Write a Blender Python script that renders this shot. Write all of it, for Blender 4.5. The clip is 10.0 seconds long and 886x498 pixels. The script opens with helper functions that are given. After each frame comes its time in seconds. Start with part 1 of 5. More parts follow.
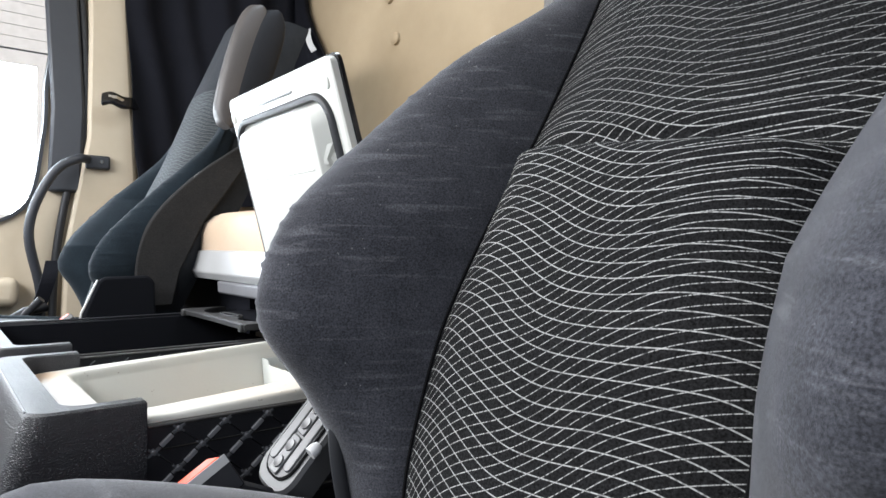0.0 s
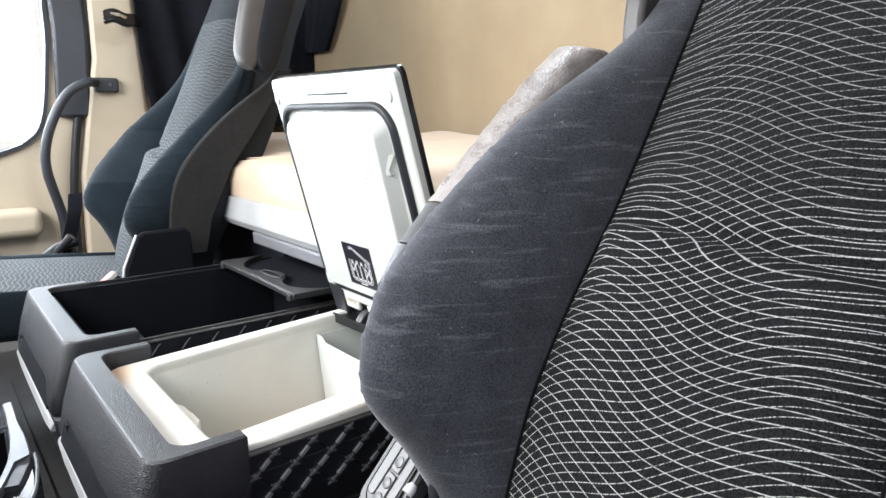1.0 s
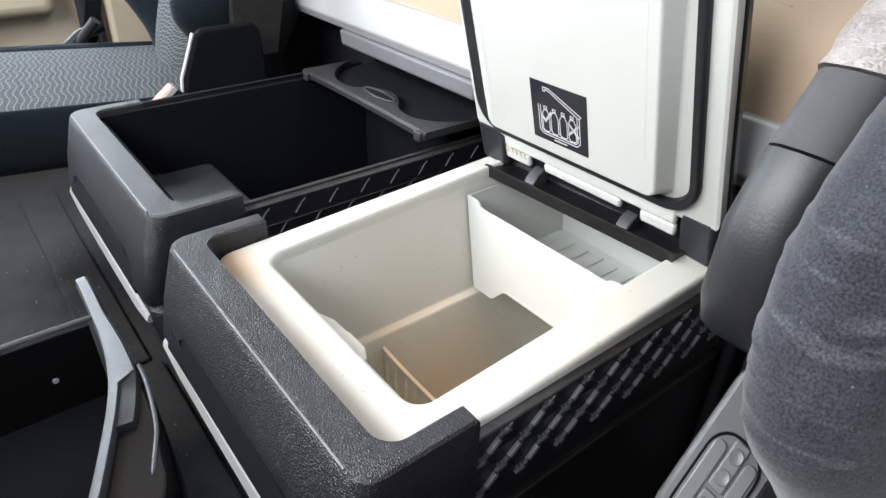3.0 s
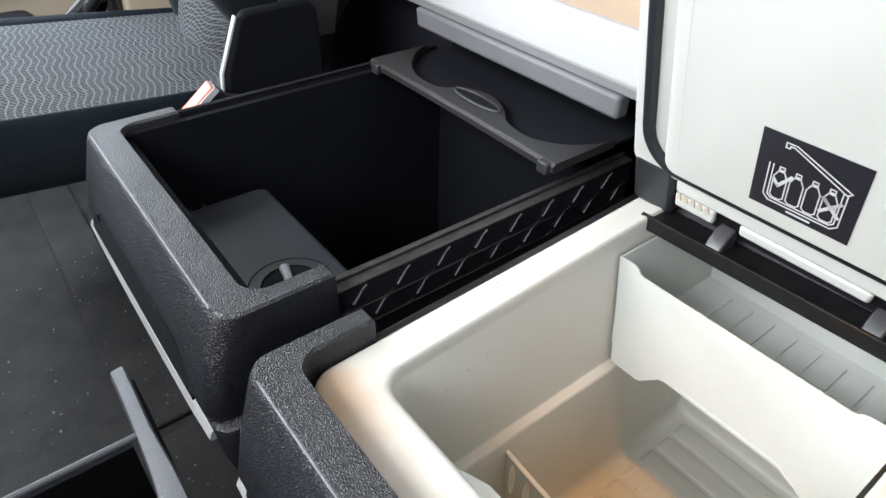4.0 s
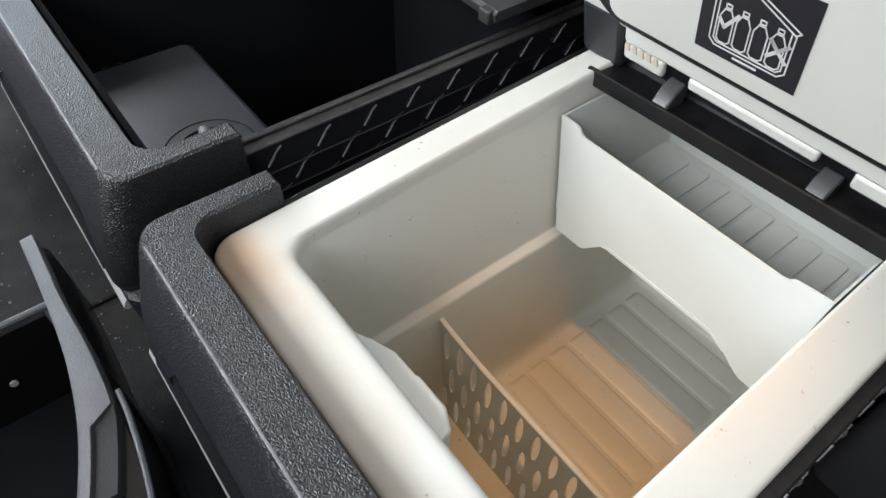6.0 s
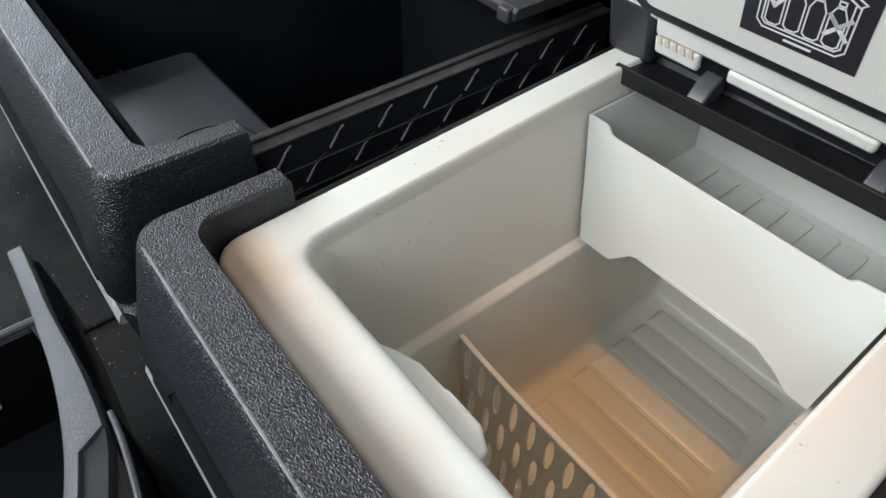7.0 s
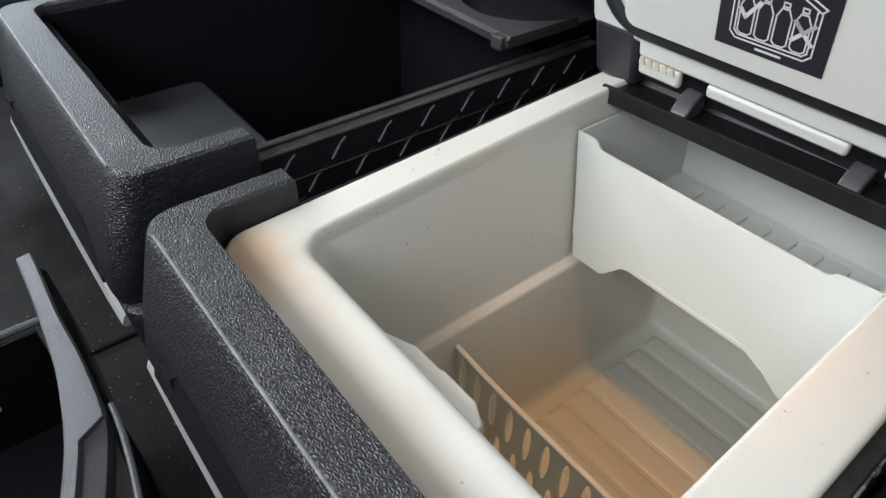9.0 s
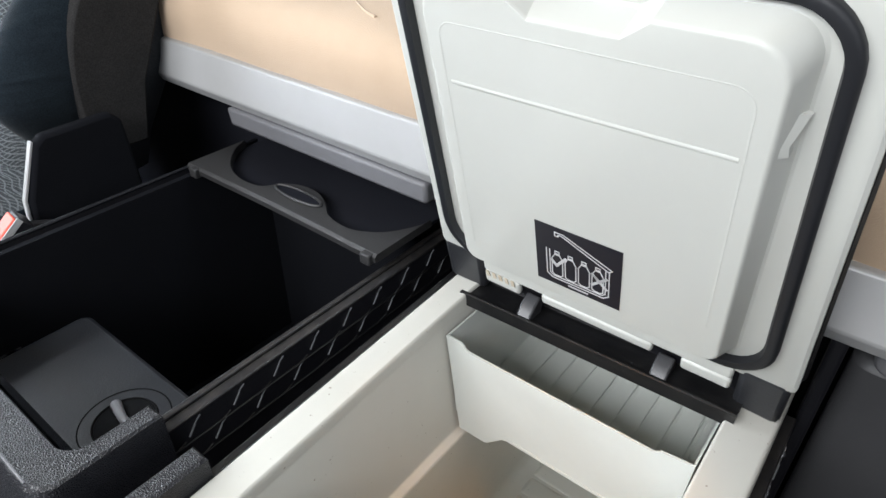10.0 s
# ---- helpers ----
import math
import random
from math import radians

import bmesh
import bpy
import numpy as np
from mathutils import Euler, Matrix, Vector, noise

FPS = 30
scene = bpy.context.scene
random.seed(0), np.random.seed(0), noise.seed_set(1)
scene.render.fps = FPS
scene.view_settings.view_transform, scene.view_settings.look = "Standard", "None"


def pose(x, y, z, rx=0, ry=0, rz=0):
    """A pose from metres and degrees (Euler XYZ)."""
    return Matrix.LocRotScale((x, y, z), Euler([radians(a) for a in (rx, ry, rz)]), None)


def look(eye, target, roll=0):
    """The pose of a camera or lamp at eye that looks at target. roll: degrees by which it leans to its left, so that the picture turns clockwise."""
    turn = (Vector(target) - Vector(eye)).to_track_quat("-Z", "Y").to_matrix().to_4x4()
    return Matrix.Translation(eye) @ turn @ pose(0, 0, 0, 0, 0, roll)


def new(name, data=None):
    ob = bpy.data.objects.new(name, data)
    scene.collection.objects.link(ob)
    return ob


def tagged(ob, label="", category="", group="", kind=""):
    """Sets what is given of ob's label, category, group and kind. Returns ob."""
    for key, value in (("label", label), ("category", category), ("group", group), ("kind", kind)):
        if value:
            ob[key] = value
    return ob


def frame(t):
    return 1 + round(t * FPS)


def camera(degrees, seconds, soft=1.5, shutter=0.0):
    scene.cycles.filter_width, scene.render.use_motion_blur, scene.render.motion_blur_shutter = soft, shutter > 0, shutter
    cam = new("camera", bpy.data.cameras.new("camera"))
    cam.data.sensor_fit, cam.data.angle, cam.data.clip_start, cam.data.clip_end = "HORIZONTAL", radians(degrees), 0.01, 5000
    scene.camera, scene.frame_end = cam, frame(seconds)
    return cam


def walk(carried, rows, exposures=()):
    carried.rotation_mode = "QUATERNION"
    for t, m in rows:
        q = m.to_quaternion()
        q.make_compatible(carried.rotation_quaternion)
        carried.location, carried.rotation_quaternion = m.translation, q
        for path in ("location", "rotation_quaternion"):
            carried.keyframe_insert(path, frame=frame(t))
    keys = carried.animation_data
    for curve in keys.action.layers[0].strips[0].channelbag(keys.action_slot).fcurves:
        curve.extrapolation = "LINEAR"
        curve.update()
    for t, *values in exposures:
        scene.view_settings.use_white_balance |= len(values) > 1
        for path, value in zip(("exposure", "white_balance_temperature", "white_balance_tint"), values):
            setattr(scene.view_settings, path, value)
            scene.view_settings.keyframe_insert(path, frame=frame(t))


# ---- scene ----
cam = camera(69.8, 10.0)
PATH = [
    (0, (-0.045, -0.718, 0.614), (1.217, 0.834, 0.607), 0.4),
    (0.5, (-0.087, -0.72, 0.663), (1.187, 0.822, 0.603), 0.3),
    (0.6, (-0.104, -0.701, 0.704), (1.162, 0.841, 0.562), 0.1),
    (1, (-0.119, -0.658, 0.806), (1.132, 0.848, 0.4), 0.3),
    (1.5, (-0.115, -0.592, 0.828), (1.052, 0.803, -0.004), 1.2),
    (2, (-0.081, -0.425, 0.794), (0.982, 0.846, -0.327), 1.6),
    (2.5, (-0.094, -0.327, 0.801), (0.952, 0.947, -0.332), 1.4),
    (3, (-0.104, -0.249, 0.82), (0.958, 1.066, -0.25), 1.6),
    (3.2, (-0.09, -0.229, 0.847), (1.006, 1.139, -0.117), 1.1),
    (4.3, (-0.049, 0.117, 0.783), (0.845, 1.223, -0.622), 1.9),
    (4.5, (-0.038, 0.126, 0.737), (0.801, 1.154, -0.759), 2.0),
    (5, (-0.013, 0.088, 0.748), (0.808, 1.103, -0.767), 1.9),
    (5.5, (0.027, 0.033, 0.781), (0.854, 1.043, -0.734), 2.2),
    (6, (0.008, 0.02, 0.787), (0.843, 1.036, -0.719), 2.0),
    (6.2, (0.013, 0.027, 0.78), (0.86, 1.054, -0.713), 2.0),
    (7.3, (-0.006, 0.042, 0.716), (0.89, 1.125, -0.707), 1.6),
    (7.5, (-0.008, 0.035, 0.699), (0.892, 1.119, -0.721), 1.7),
    (8, (0.018, 0.04, 0.689), (0.922, 1.125, -0.727), 1.9),
    (8.5, (0.002, 0.029, 0.668), (0.925, 1.141, -0.715), 1.9),
    (9, (-0.028, 0.005, 0.718), (0.946, 1.177, -0.578), 1.9),
    (9.5, (-0.008, 0.019, 0.786), (1.033, 1.215, -0.433), 0.4),
    (10, (-0.01, 0.014, 0.895), (1.29, 1.03, -0.237), 0.4),
]
walk(cam, [(t, look(eye, target, roll)) for t, eye, target, roll in PATH], exposures=[(0, 0.74), (1.0, 0.96), (1.5, 1.08), (2.0, 0.96), (2.5, 0.82), (3.2, 0.62), (4.5, 0.5), (5.0, 0.5), (5.6, 0.34), (6.2, 0.18), (7.3, 0.06), (8.5, 0.02), (9.0, 0.02), (10.0, 0.12)])

# ---- world and light ----
world = bpy.data.worlds.new("sky")
scene.world = world
world.use_nodes = True
wn = world.node_tree
sky = wn.nodes.new("ShaderNodeTexSky")
sky.sky_type = "NISHITA"
sky.sun_disc = False
sky.sun_elevation, sky.sun_rotation = radians(40), radians(135)
sky.air_density, sky.dust_density = 1.0, 3.0
wn.links.new(sky.outputs[0], wn.nodes["Background"].inputs[0])
wn.nodes["Background"].inputs[1].default_value = 0.12


def lamp(name, kind, energy, colour, m, size=0.1, size_y=None):
    d = bpy.data.lights.new(name, kind)
    d.energy, d.color = energy, colour
    if kind == "AREA":
        d.shape, d.size, d.size_y = "RECTANGLE", size, size_y or size
    elif kind == "SUN":
        d.angle = size
    else:
        d.shadow_soft_size = size
    ob = new(name, d)
    ob.matrix_world = m
    return ob


lamp("sun", "SUN", 2.4, (1.0, 0.96, 0.9), look((4, -4, 5), (0, 0, 0)), radians(12))
lamp("windscreen_daylight", "AREA", 51, (0.95, 0.97, 1.0), look((-1.08, 0.6, 1.48), (0.2, 0.5, 0.5)), 2.0, 0.65)
lamp("doorway_daylight", "AREA", 3.5, (0.95, 0.97, 1.0), look((-0.48, -1.08, 1.15), (0.3, 0.4, 0.4)), 0.5, 0.9)
lamp("side_window_daylight", "AREA", 20, (0.8, 0.9, 1.0), look((-0.24, 1.985, 0.985), (-0.24, 0.4, 0.985)), 1.0, 0.53)
# Added cool lamp over the bunk brightens upward faces; no hatch is known.
lamp("overhead_fill", "AREA", 9, (0.74, 0.87, 1.0), look((0.85, 0.42, 2.01), (0.84, 0.42, 0.0)), 0.5, 0.5)
warm = lamp("ceiling_lamp_bulb", "SPOT", 56, (1.0, 0.48, 0.17), look((-0.01, 0.2, 1.93), (0.36, 0.17, 0.07)), 0.012)
warm.data.spot_size, warm.data.spot_blend = radians(14), 0.9


# ---- materials ----
def shade(name, colour, rough=0.5, metal=0.0, second=None, scale=6.0, grain=0.0, grain_scale=400.0, grain_kind="noise",
          speck=0.0, speck_colour=(0.12, 0.11, 0.1), speck_scale=280, fine=0.0, coat=0.0, sheen=0.0, spec=0.5, rough_var=0.08, streak=None):
    """A plastic, cloth or metal with broad unevenness and fine relief."""
    m = bpy.data.materials.new(name)
    m.use_nodes = True
    n, l = m.node_tree.nodes, m.node_tree.links
    b = n["Principled BSDF"]
    b.inputs["Roughness"].default_value = rough
    b.inputs["Metallic"].default_value = metal
    b.inputs["Coat Weight"].default_value = coat
    b.inputs["Sheen Weight"].default_value = sheen
    b.inputs["Specular IOR Level"].default_value = spec
    co = n.new("ShaderNodeTexCoord")
    big = n.new("ShaderNodeTexNoise")
    big.inputs["Scale"].default_value = scale
    big.inputs["Detail"].default_value = 6
    big.inputs["Roughness"].default_value = 0.65
    l.new(co.outputs["Object"], big.inputs["Vector"])
    mix = n.new("ShaderNodeMix")
    mix.data_type = "RGBA"
    mix.inputs[6].default_value = (*colour, 1)
    mix.inputs[7].default_value = (*(second or [c * 0.8 for c in colour]), 1)
    ramp = n.new("ShaderNodeMapRange")
    ramp.inputs[1].default_value, ramp.inputs[2].default_value = 0.35, 0.75
    l.new(big.outputs[0], ramp.inputs[0])
    l.new(ramp.outputs[0], mix.inputs[0])
    out = mix.outputs[2]
    if speck:
        dots = n.new("ShaderNodeTexNoise")
        dots.inputs["Scale"].default_value = speck_scale
        dots.inputs["Detail"].default_value = 2
        l.new(co.outputs["Object"], dots.inputs["Vector"])
        cut = n.new("ShaderNodeMapRange")
        cut.inputs[1].default_value, cut.inputs[2].default_value = 0.72, 0.76
        cut.inputs[4].default_value = speck
        l.new(dots.outputs[0], cut.inputs[0])
        dirt = n.new("ShaderNodeMix")
        dirt.data_type = "RGBA"
        dirt.inputs[7].default_value = (*speck_colour, 1)
        l.new(cut.outputs[0], dirt.inputs[0])
        l.new(out, dirt.inputs[6])
        out = dirt.outputs[2]
    if streak:
        fl = n.new("ShaderNodeMapping")
        fl.inputs["Scale"].default_value = (13, 13, 130)
        l.new(co.outputs["Object"], fl.inputs["Vector"])
        sn = n.new("ShaderNodeTexNoise")
        sn.inputs["Scale"].default_value, sn.inputs["Detail"].default_value, sn.inputs["Distortion"].default_value = 1.0, 3, 0.6
        l.new(fl.outputs[0], sn.inputs["Vector"])
        sr = n.new("ShaderNodeMapRange")
        sr.inputs[1].default_value, sr.inputs[2].default_value = 0.56, 0.72
        l.new(sn.outputs[0], sr.inputs[0])
        sm = n.new("ShaderNodeMix")
        sm.data_type = "RGBA"
        sm.inputs[7].default_value = (*streak, 1)
        l.new(sr.outputs[0], sm.inputs[0])
        l.new(out, sm.inputs[6])
        out = sm.outputs[2]
    if fine:
        fn = n.new("ShaderNodeTexNoise")
        fn.inputs["Scale"].default_value, fn.inputs["Detail"].default_value = 600, 2
        l.new(co.outputs["Object"], fn.inputs["Vector"])
        fr_ = n.new("ShaderNodeMapRange")
        fr_.inputs[1].default_value, fr_.inputs[2].default_value = 0.3, 0.7
        fr_.inputs[3].default_value, fr_.inputs[4].default_value = 1 - fine, 1 + fine
        l.new(fn.outputs[0], fr_.inputs[0])
        fm = n.new("ShaderNodeVectorMath")
        fm.operation = "SCALE"
        l.new(out, fm.inputs[0])
        l.new(fr_.outputs[0], fm.inputs["Scale"])
        out = fm.outputs[0]
    l.new(out, b.inputs["Base Color"])
    rr = n.new("ShaderNodeMapRange")
    rr.inputs[3].default_value, rr.inputs[4].default_value = max(rough - rough_var, 0.02), min(rough + rough_var, 1)
    l.new(big.outputs[0], rr.inputs[0])
    l.new(rr.outputs[0], b.inputs["Roughness"])
    if grain:
        bump = n.new("ShaderNodeBump")
        bump.inputs["Strength"].default_value = min(grain, 1)
        bump.inputs["Distance"].default_value = 0.0009 if grain_kind == "leather" else 0.0012
        if grain_kind == "leather":
            tex = n.new("ShaderNodeTexVoronoi")
            tex.feature = "DISTANCE_TO_EDGE"
            warp = n.new("ShaderNodeTexNoise")
            warp.inputs["Scale"].default_value = grain_scale * 0.6
            l.new(co.outputs["Object"], warp.inputs["Vector"])
            add = n.new("ShaderNodeVectorMath")
            add.operation = "MULTIPLY_ADD"
            add.inputs[1].default_value = (0.9 / grain_scale,) * 3
            l.new(warp.outputs["Color"], add.inputs[0])
            l.new(co.outputs["Object"], add.inputs[2])
            drawn = n.new("ShaderNodeMapping")
            drawn.inputs["Rotation"].default_value = (0.3, 0.2, radians(-28))
            drawn.inputs["Scale"].default_value = (1.0, 0.6, 0.8)
            l.new(add.outputs[0], drawn.inputs["Vector"])
            l.new(drawn.outputs[0], tex.inputs["Vector"])
        else:
            tex = n.new("ShaderNodeTexNoise")
            tex.inputs["Detail"].default_value = 4
            l.new(co.outputs["Object"], tex.inputs["Vector"])
        tex.inputs["Scale"].default_value = grain_scale
        high = tex.outputs[0]
        if grain_kind == "leather":
            top = n.new("ShaderNodeMapRange")
            top.interpolation_type = "SMOOTHSTEP"
            top.inputs[1].default_value, top.inputs[2].default_value = 0.0, 0.36
            l.new(high, top.inputs[0])
            high = top.outputs[0]
        l.new(high, bump.inputs["Height"])
        l.new(bump.outputs[0], b.inputs["Normal"])
    return m


def net_cloth(name, base, line, pitch, width, reach, coords="UV", rough=0.95):
    """Dark seat cloth with two crossing families of pale woven curves, one of solid and one of dotted thread."""
    m = shade(name, base, rough, grain=0.6, grain_scale=900, spec=0.08, fine=0.75)
    n, l = m.node_tree.nodes, m.node_tree.links
    b = n["Principled BSDF"]
    dark = b.inputs["Base Color"].links[0].from_socket
    if coords == "UV":
        place = n.new("ShaderNodeUVMap").outputs[0]
    else:
        turn = n.new("ShaderNodeMapping")
        turn.inputs["Rotation"].default_value = (radians(90), 0, radians(50))
        l.new(n.new("ShaderNodeTexCoord").outputs["Object"], turn.inputs["Vector"])
        place = turn.outputs[0]
    sep = n.new("ShaderNodeSeparateXYZ")
    l.new(place, sep.inputs[0])
    u, v = sep.outputs[0], sep.outputs[1]

    def calc(op, a, c=None, d=None):
        q = n.new("ShaderNodeMath")
        q.operation = op
        for k, value in enumerate((a, c, d)):
            if value is None:
                continue
            if isinstance(value, (int, float)):
                q.inputs[k].default_value = value
            else:
                l.new(value, q.inputs[k])
        return q.outputs[0]

    def noise_at(scale, detail=1.0, sx=1.0, sy=1.0):
        st = n.new("ShaderNodeVectorMath")
        st.operation = "MULTIPLY"
        st.inputs[1].default_value = (sx, sy, 1)
        l.new(place, st.inputs[0])
        q = n.new("ShaderNodeTexNoise")
        q.inputs["Scale"].default_value, q.inputs["Detail"].default_value = scale, detail
        l.new(st.outputs[0], q.inputs["Vector"])
        return q.outputs[0]

    total = None
    low = n.new("ShaderNodeMapRange")
    low.inputs[1].default_value, low.inputs[2].default_value = 0.02 * reach, 0.40 * reach
    low.inputs[3].default_value, low.inputs[4].default_value = 0.75, 0.3
    l.new(v, low.inputs[0])
    for slope, amp, span, phase, drift, dotted in ((-0.16, 0.011, 0.24, 0.9, 5.0, False), (low.outputs[0], 0.007, 0.19, 2.4, -7.0, True)):
        s = calc("SINE", calc("ADD", calc("MULTIPLY_ADD", u, 2 * math.pi / (span * reach), phase), calc("MULTIPLY", v, drift)))
        s = calc("MULTIPLY_ADD", s, amp * reach, calc("MULTIPLY", u, slope))
        s = calc("MULTIPLY_ADD", noise_at(7 / reach), 0.018 * reach, s)
        f = calc("DIVIDE", calc("ADD", v, s), pitch * (0.72 if dotted else 1.0))
        d = calc("ABSOLUTE", calc("SUBTRACT", calc("FRACT", f), 0.5))
        g = n.new("ShaderNodeMapRange")
        wide_ = width * (1.3 if dotted else 1.0)
        g.inputs[1].default_value, g.inputs[2].default_value = wide_, wide_ * 0.4
        l.new(d, g.inputs[0])
        thread = n.new("ShaderNodeMapRange")
        thread.inputs[1].default_value, thread.inputs[2].default_value = 0.38, 0.55
        thread.inputs[3].default_value = 0.1 if dotted else 0.45
        l.new(noise_at(1, 2, 700 if dotted else 420, 150), thread.inputs[0])
        g = calc("MULTIPLY", g.outputs[0], thread.outputs[0])
        total = g if total is None else calc("MAXIMUM", total, g)
    fade = n.new("ShaderNodeMapRange")     # the pale lines are weaker on the upper back
    fade.inputs[1].default_value, fade.inputs[2].default_value = 0.37, 0.43
    fade.inputs[3].default_value, fade.inputs[4].default_value = 1.0, 0.55
    l.new(v, fade.inputs[0])
    total = calc("MULTIPLY", total, fade.outputs[0])
    mix = n.new("ShaderNodeMix")
    mix.data_type = "RGBA"
    mix.inputs[7].default_value = (*line, 1)
    l.new(total, mix.inputs[0])
    l.new(dark, mix.inputs[6])
    l.new(mix.outputs[2], b.inputs["Base Color"])
    return m


M_CAP = shade("grained_charcoal_plastic", (0.0075, 0.0079, 0.0106), 0.38, second=(0.0125, 0.013, 0.0165), grain=0.6, grain_scale=540, grain_kind="leather", spec=0.56, speck=0.05)
M_LIP = shade("grey_textured_plastic", (0.24, 0.24, 0.243), 0.5, second=(0.3, 0.296, 0.29), grain=0.5, grain_scale=500)
M_BLACK = shade("black_moulded_plastic", (0.012, 0.012, 0.015), 0.38, grain=0.25, grain_scale=260, speck=0.25)
M_LINING = shade("black_box_lining", (0.0055, 0.006, 0.008), 0.98, grain=0.5, grain_scale=900, spec=0.1)
M_COVER = shade("brownish_grey_cover_plastic", (0.026, 0.0255, 0.026), 0.5, grain=0.4, grain_scale=500)
M_DULL = shade("dull_black_plastic", (0.006, 0.0065, 0.009), 0.62, grain=0.3, grain_scale=400, spec=0.25)
M_FELT = shade("black_felt_lining", (0.0105, 0.0112, 0.0155), 0.98, grain=0.5, grain_scale=900, spec=0.1)
M_TRAY = shade("satin_dark_tray_plastic", (0.012, 0.0138, 0.0175), 0.34, spec=0.7, rough_var=0.14, grain=0.2, grain_scale=500)
M_WHITE = shade("off_white_liner_plastic", (0.54, 0.532, 0.487), 0.42, second=(0.51, 0.5, 0.452), spec=0.35, scale=4, grain=0.08, grain_scale=200, speck=0.7, speck_scale=190, speck_colour=(0.2, 0.17, 0.13))
M_TUB = shade("grey_beige_tub_plastic", (0.54, 0.54, 0.49), 0.36, second=(0.49, 0.49, 0.445), scale=5, grain=0.1, grain_scale=200, speck=0.6, speck_scale=190, speck_colour=(0.08, 0.07, 0.06))
M_LID = shade("off_white_lid_plastic", (0.52, 0.525, 0.49), 0.36, second=(0.49, 0.495, 0.46), scale=4, grain=0.06, grain_scale=220)
def brown_tint(m, at, size, colour, amount):
    """A brownish tint with an uneven edge round one place on a surface."""
    n, l = m.node_tree.nodes, m.node_tree.links
    b = n["Principled BSDF"]
    base = b.inputs["Base Color"].links[0].from_socket
    pos = n.new("ShaderNodeNewGeometry").outputs["Position"]
    sub = n.new("ShaderNodeVectorMath")
    sub.operation = "SUBTRACT"
    sub.inputs[1].default_value = at
    l.new(pos, sub.inputs[0])
    div = n.new("ShaderNodeVectorMath")
    div.operation = "DIVIDE"
    div.inputs[1].default_value = size
    l.new(sub.outputs[0], div.inputs[0])
    ln = n.new("ShaderNodeVectorMath")
    ln.operation = "LENGTH"
    l.new(div.outputs[0], ln.inputs[0])
    nz = n.new("ShaderNodeTexNoise")
    nz.inputs["Scale"].default_value, nz.inputs["Detail"].default_value = 22, 3
    l.new(pos, nz.inputs["Vector"])
    add = n.new("ShaderNodeMath")
    add.operation = "MULTIPLY_ADD"
    add.inputs[1].default_value = 0.9
    l.new(nz.outputs[0], add.inputs[0])
    l.new(ln.outputs["Value"], add.inputs[2])
    mr = n.new("ShaderNodeMapRange")
    mr.interpolation_type = "SMOOTHSTEP"
    mr.inputs[1].default_value, mr.inputs[2].default_value = 1.5, 0.5
    mr.inputs[4].default_value = amount
    l.new(add.outputs[0], mr.inputs[0])
    mx = n.new("ShaderNodeMix")
    mx.data_type = "RGBA"
    mx.inputs[7].default_value = (*colour, 1)
    l.new(mr.outputs[0], mx.inputs[0])
    l.new(base, mx.inputs[6])
    l.new(mx.outputs[2], b.inputs["Base Color"])


brown_tint(M_WHITE, (0.072, 0.345, 0.425), (0.045, 0.10, 0.06), (0.46, 0.27, 0.14), 0.85)
brown_tint(M_WHITE, (0.066, 0.18, 0.425), (0.046, 0.42, 0.06), (0.45, 0.36, 0.28), 0.65)
M_BIN = shade("white_bin_plastic", (0.58, 0.6, 0.57), 0.35, second=(0.51, 0.53, 0.5), scale=5)
M_SEAL = shade("black_rubber_seal", (0.012, 0.013, 0.016), 0.5)
M_RAIL = shade("black_hinge_plastic", (0.005, 0.005, 0.006), 0.34, second=(0.014, 0.0135, 0.013), scale=30, grain=0.2, grain_scale=300)
M_CLIP = shade("grey_clip_plastic", (0.045, 0.045, 0.048), 0.35)
M_SILVER = shade("silver_painted_rail", (0.43, 0.43, 0.43), 0.45, metal=0.2, second=(0.39, 0.39, 0.385))
M_STRIP = shade("grey_strip_plastic", (0.16, 0.16, 0.17), 0.5, grain=0.3, grain_scale=500)
M_MATT = shade("beige_mattress_cloth", (0.5, 0.372, 0.262), 0.95, second=(0.45, 0.33, 0.227), scale=5, grain=0.6, grain_scale=700, sheen=0.2)
M_WALL = shade("beige_wall_cloth", (0.33, 0.255, 0.162), 0.95, second=(0.265, 0.2, 0.125), scale=3, grain=0.5, grain_scale=600)
M_TRIM = shade("beige_trim_plastic", (0.5, 0.425, 0.32), 0.6, second=(0.45, 0.38, 0.28), grain=0.3, grain_scale=500)
M_DARK = shade("dark_trim_plastic", (0.03, 0.033, 0.04), 0.5, grain=0.3, grain_scale=500)
M_VELOUR = shade("dark_velour", (0.025, 0.026, 0.032), 0.95, second=(0.045, 0.046, 0.055), speck=0.4, speck_colour=(0.2, 0.2, 0.2), speck_scale=210, scale=22, grain=0.3, grain_scale=1600, sheen=0.2, spec=0.1, fine=0.5, streak=(0.066, 0.067, 0.076))
M_BLUE = shade("blue_black_velour", (0.007, 0.011, 0.015), 0.95, second=(0.011, 0.017, 0.022), scale=14, grain=0.3, grain_scale=1500, sheen=0.06, spec=0.1, fine=0.4)
M_SHELL = shade("grey_seat_side_cloth", (0.03, 0.032, 0.036), 0.95, second=(0.04, 0.042, 0.046), scale=14, grain=0.6, grain_scale=700, spec=0.15)
M_NET = net_cloth("net_patterned_cloth", (0.0115, 0.0115, 0.012), (0.4, 0.4, 0.392), 0.0122, 0.05, 1.0)
M_NET2 = net_cloth("fine_wavy_cloth", (0.038, 0.042, 0.045), (0.12, 0.128, 0.133), 0.011, 0.16, 0.3)
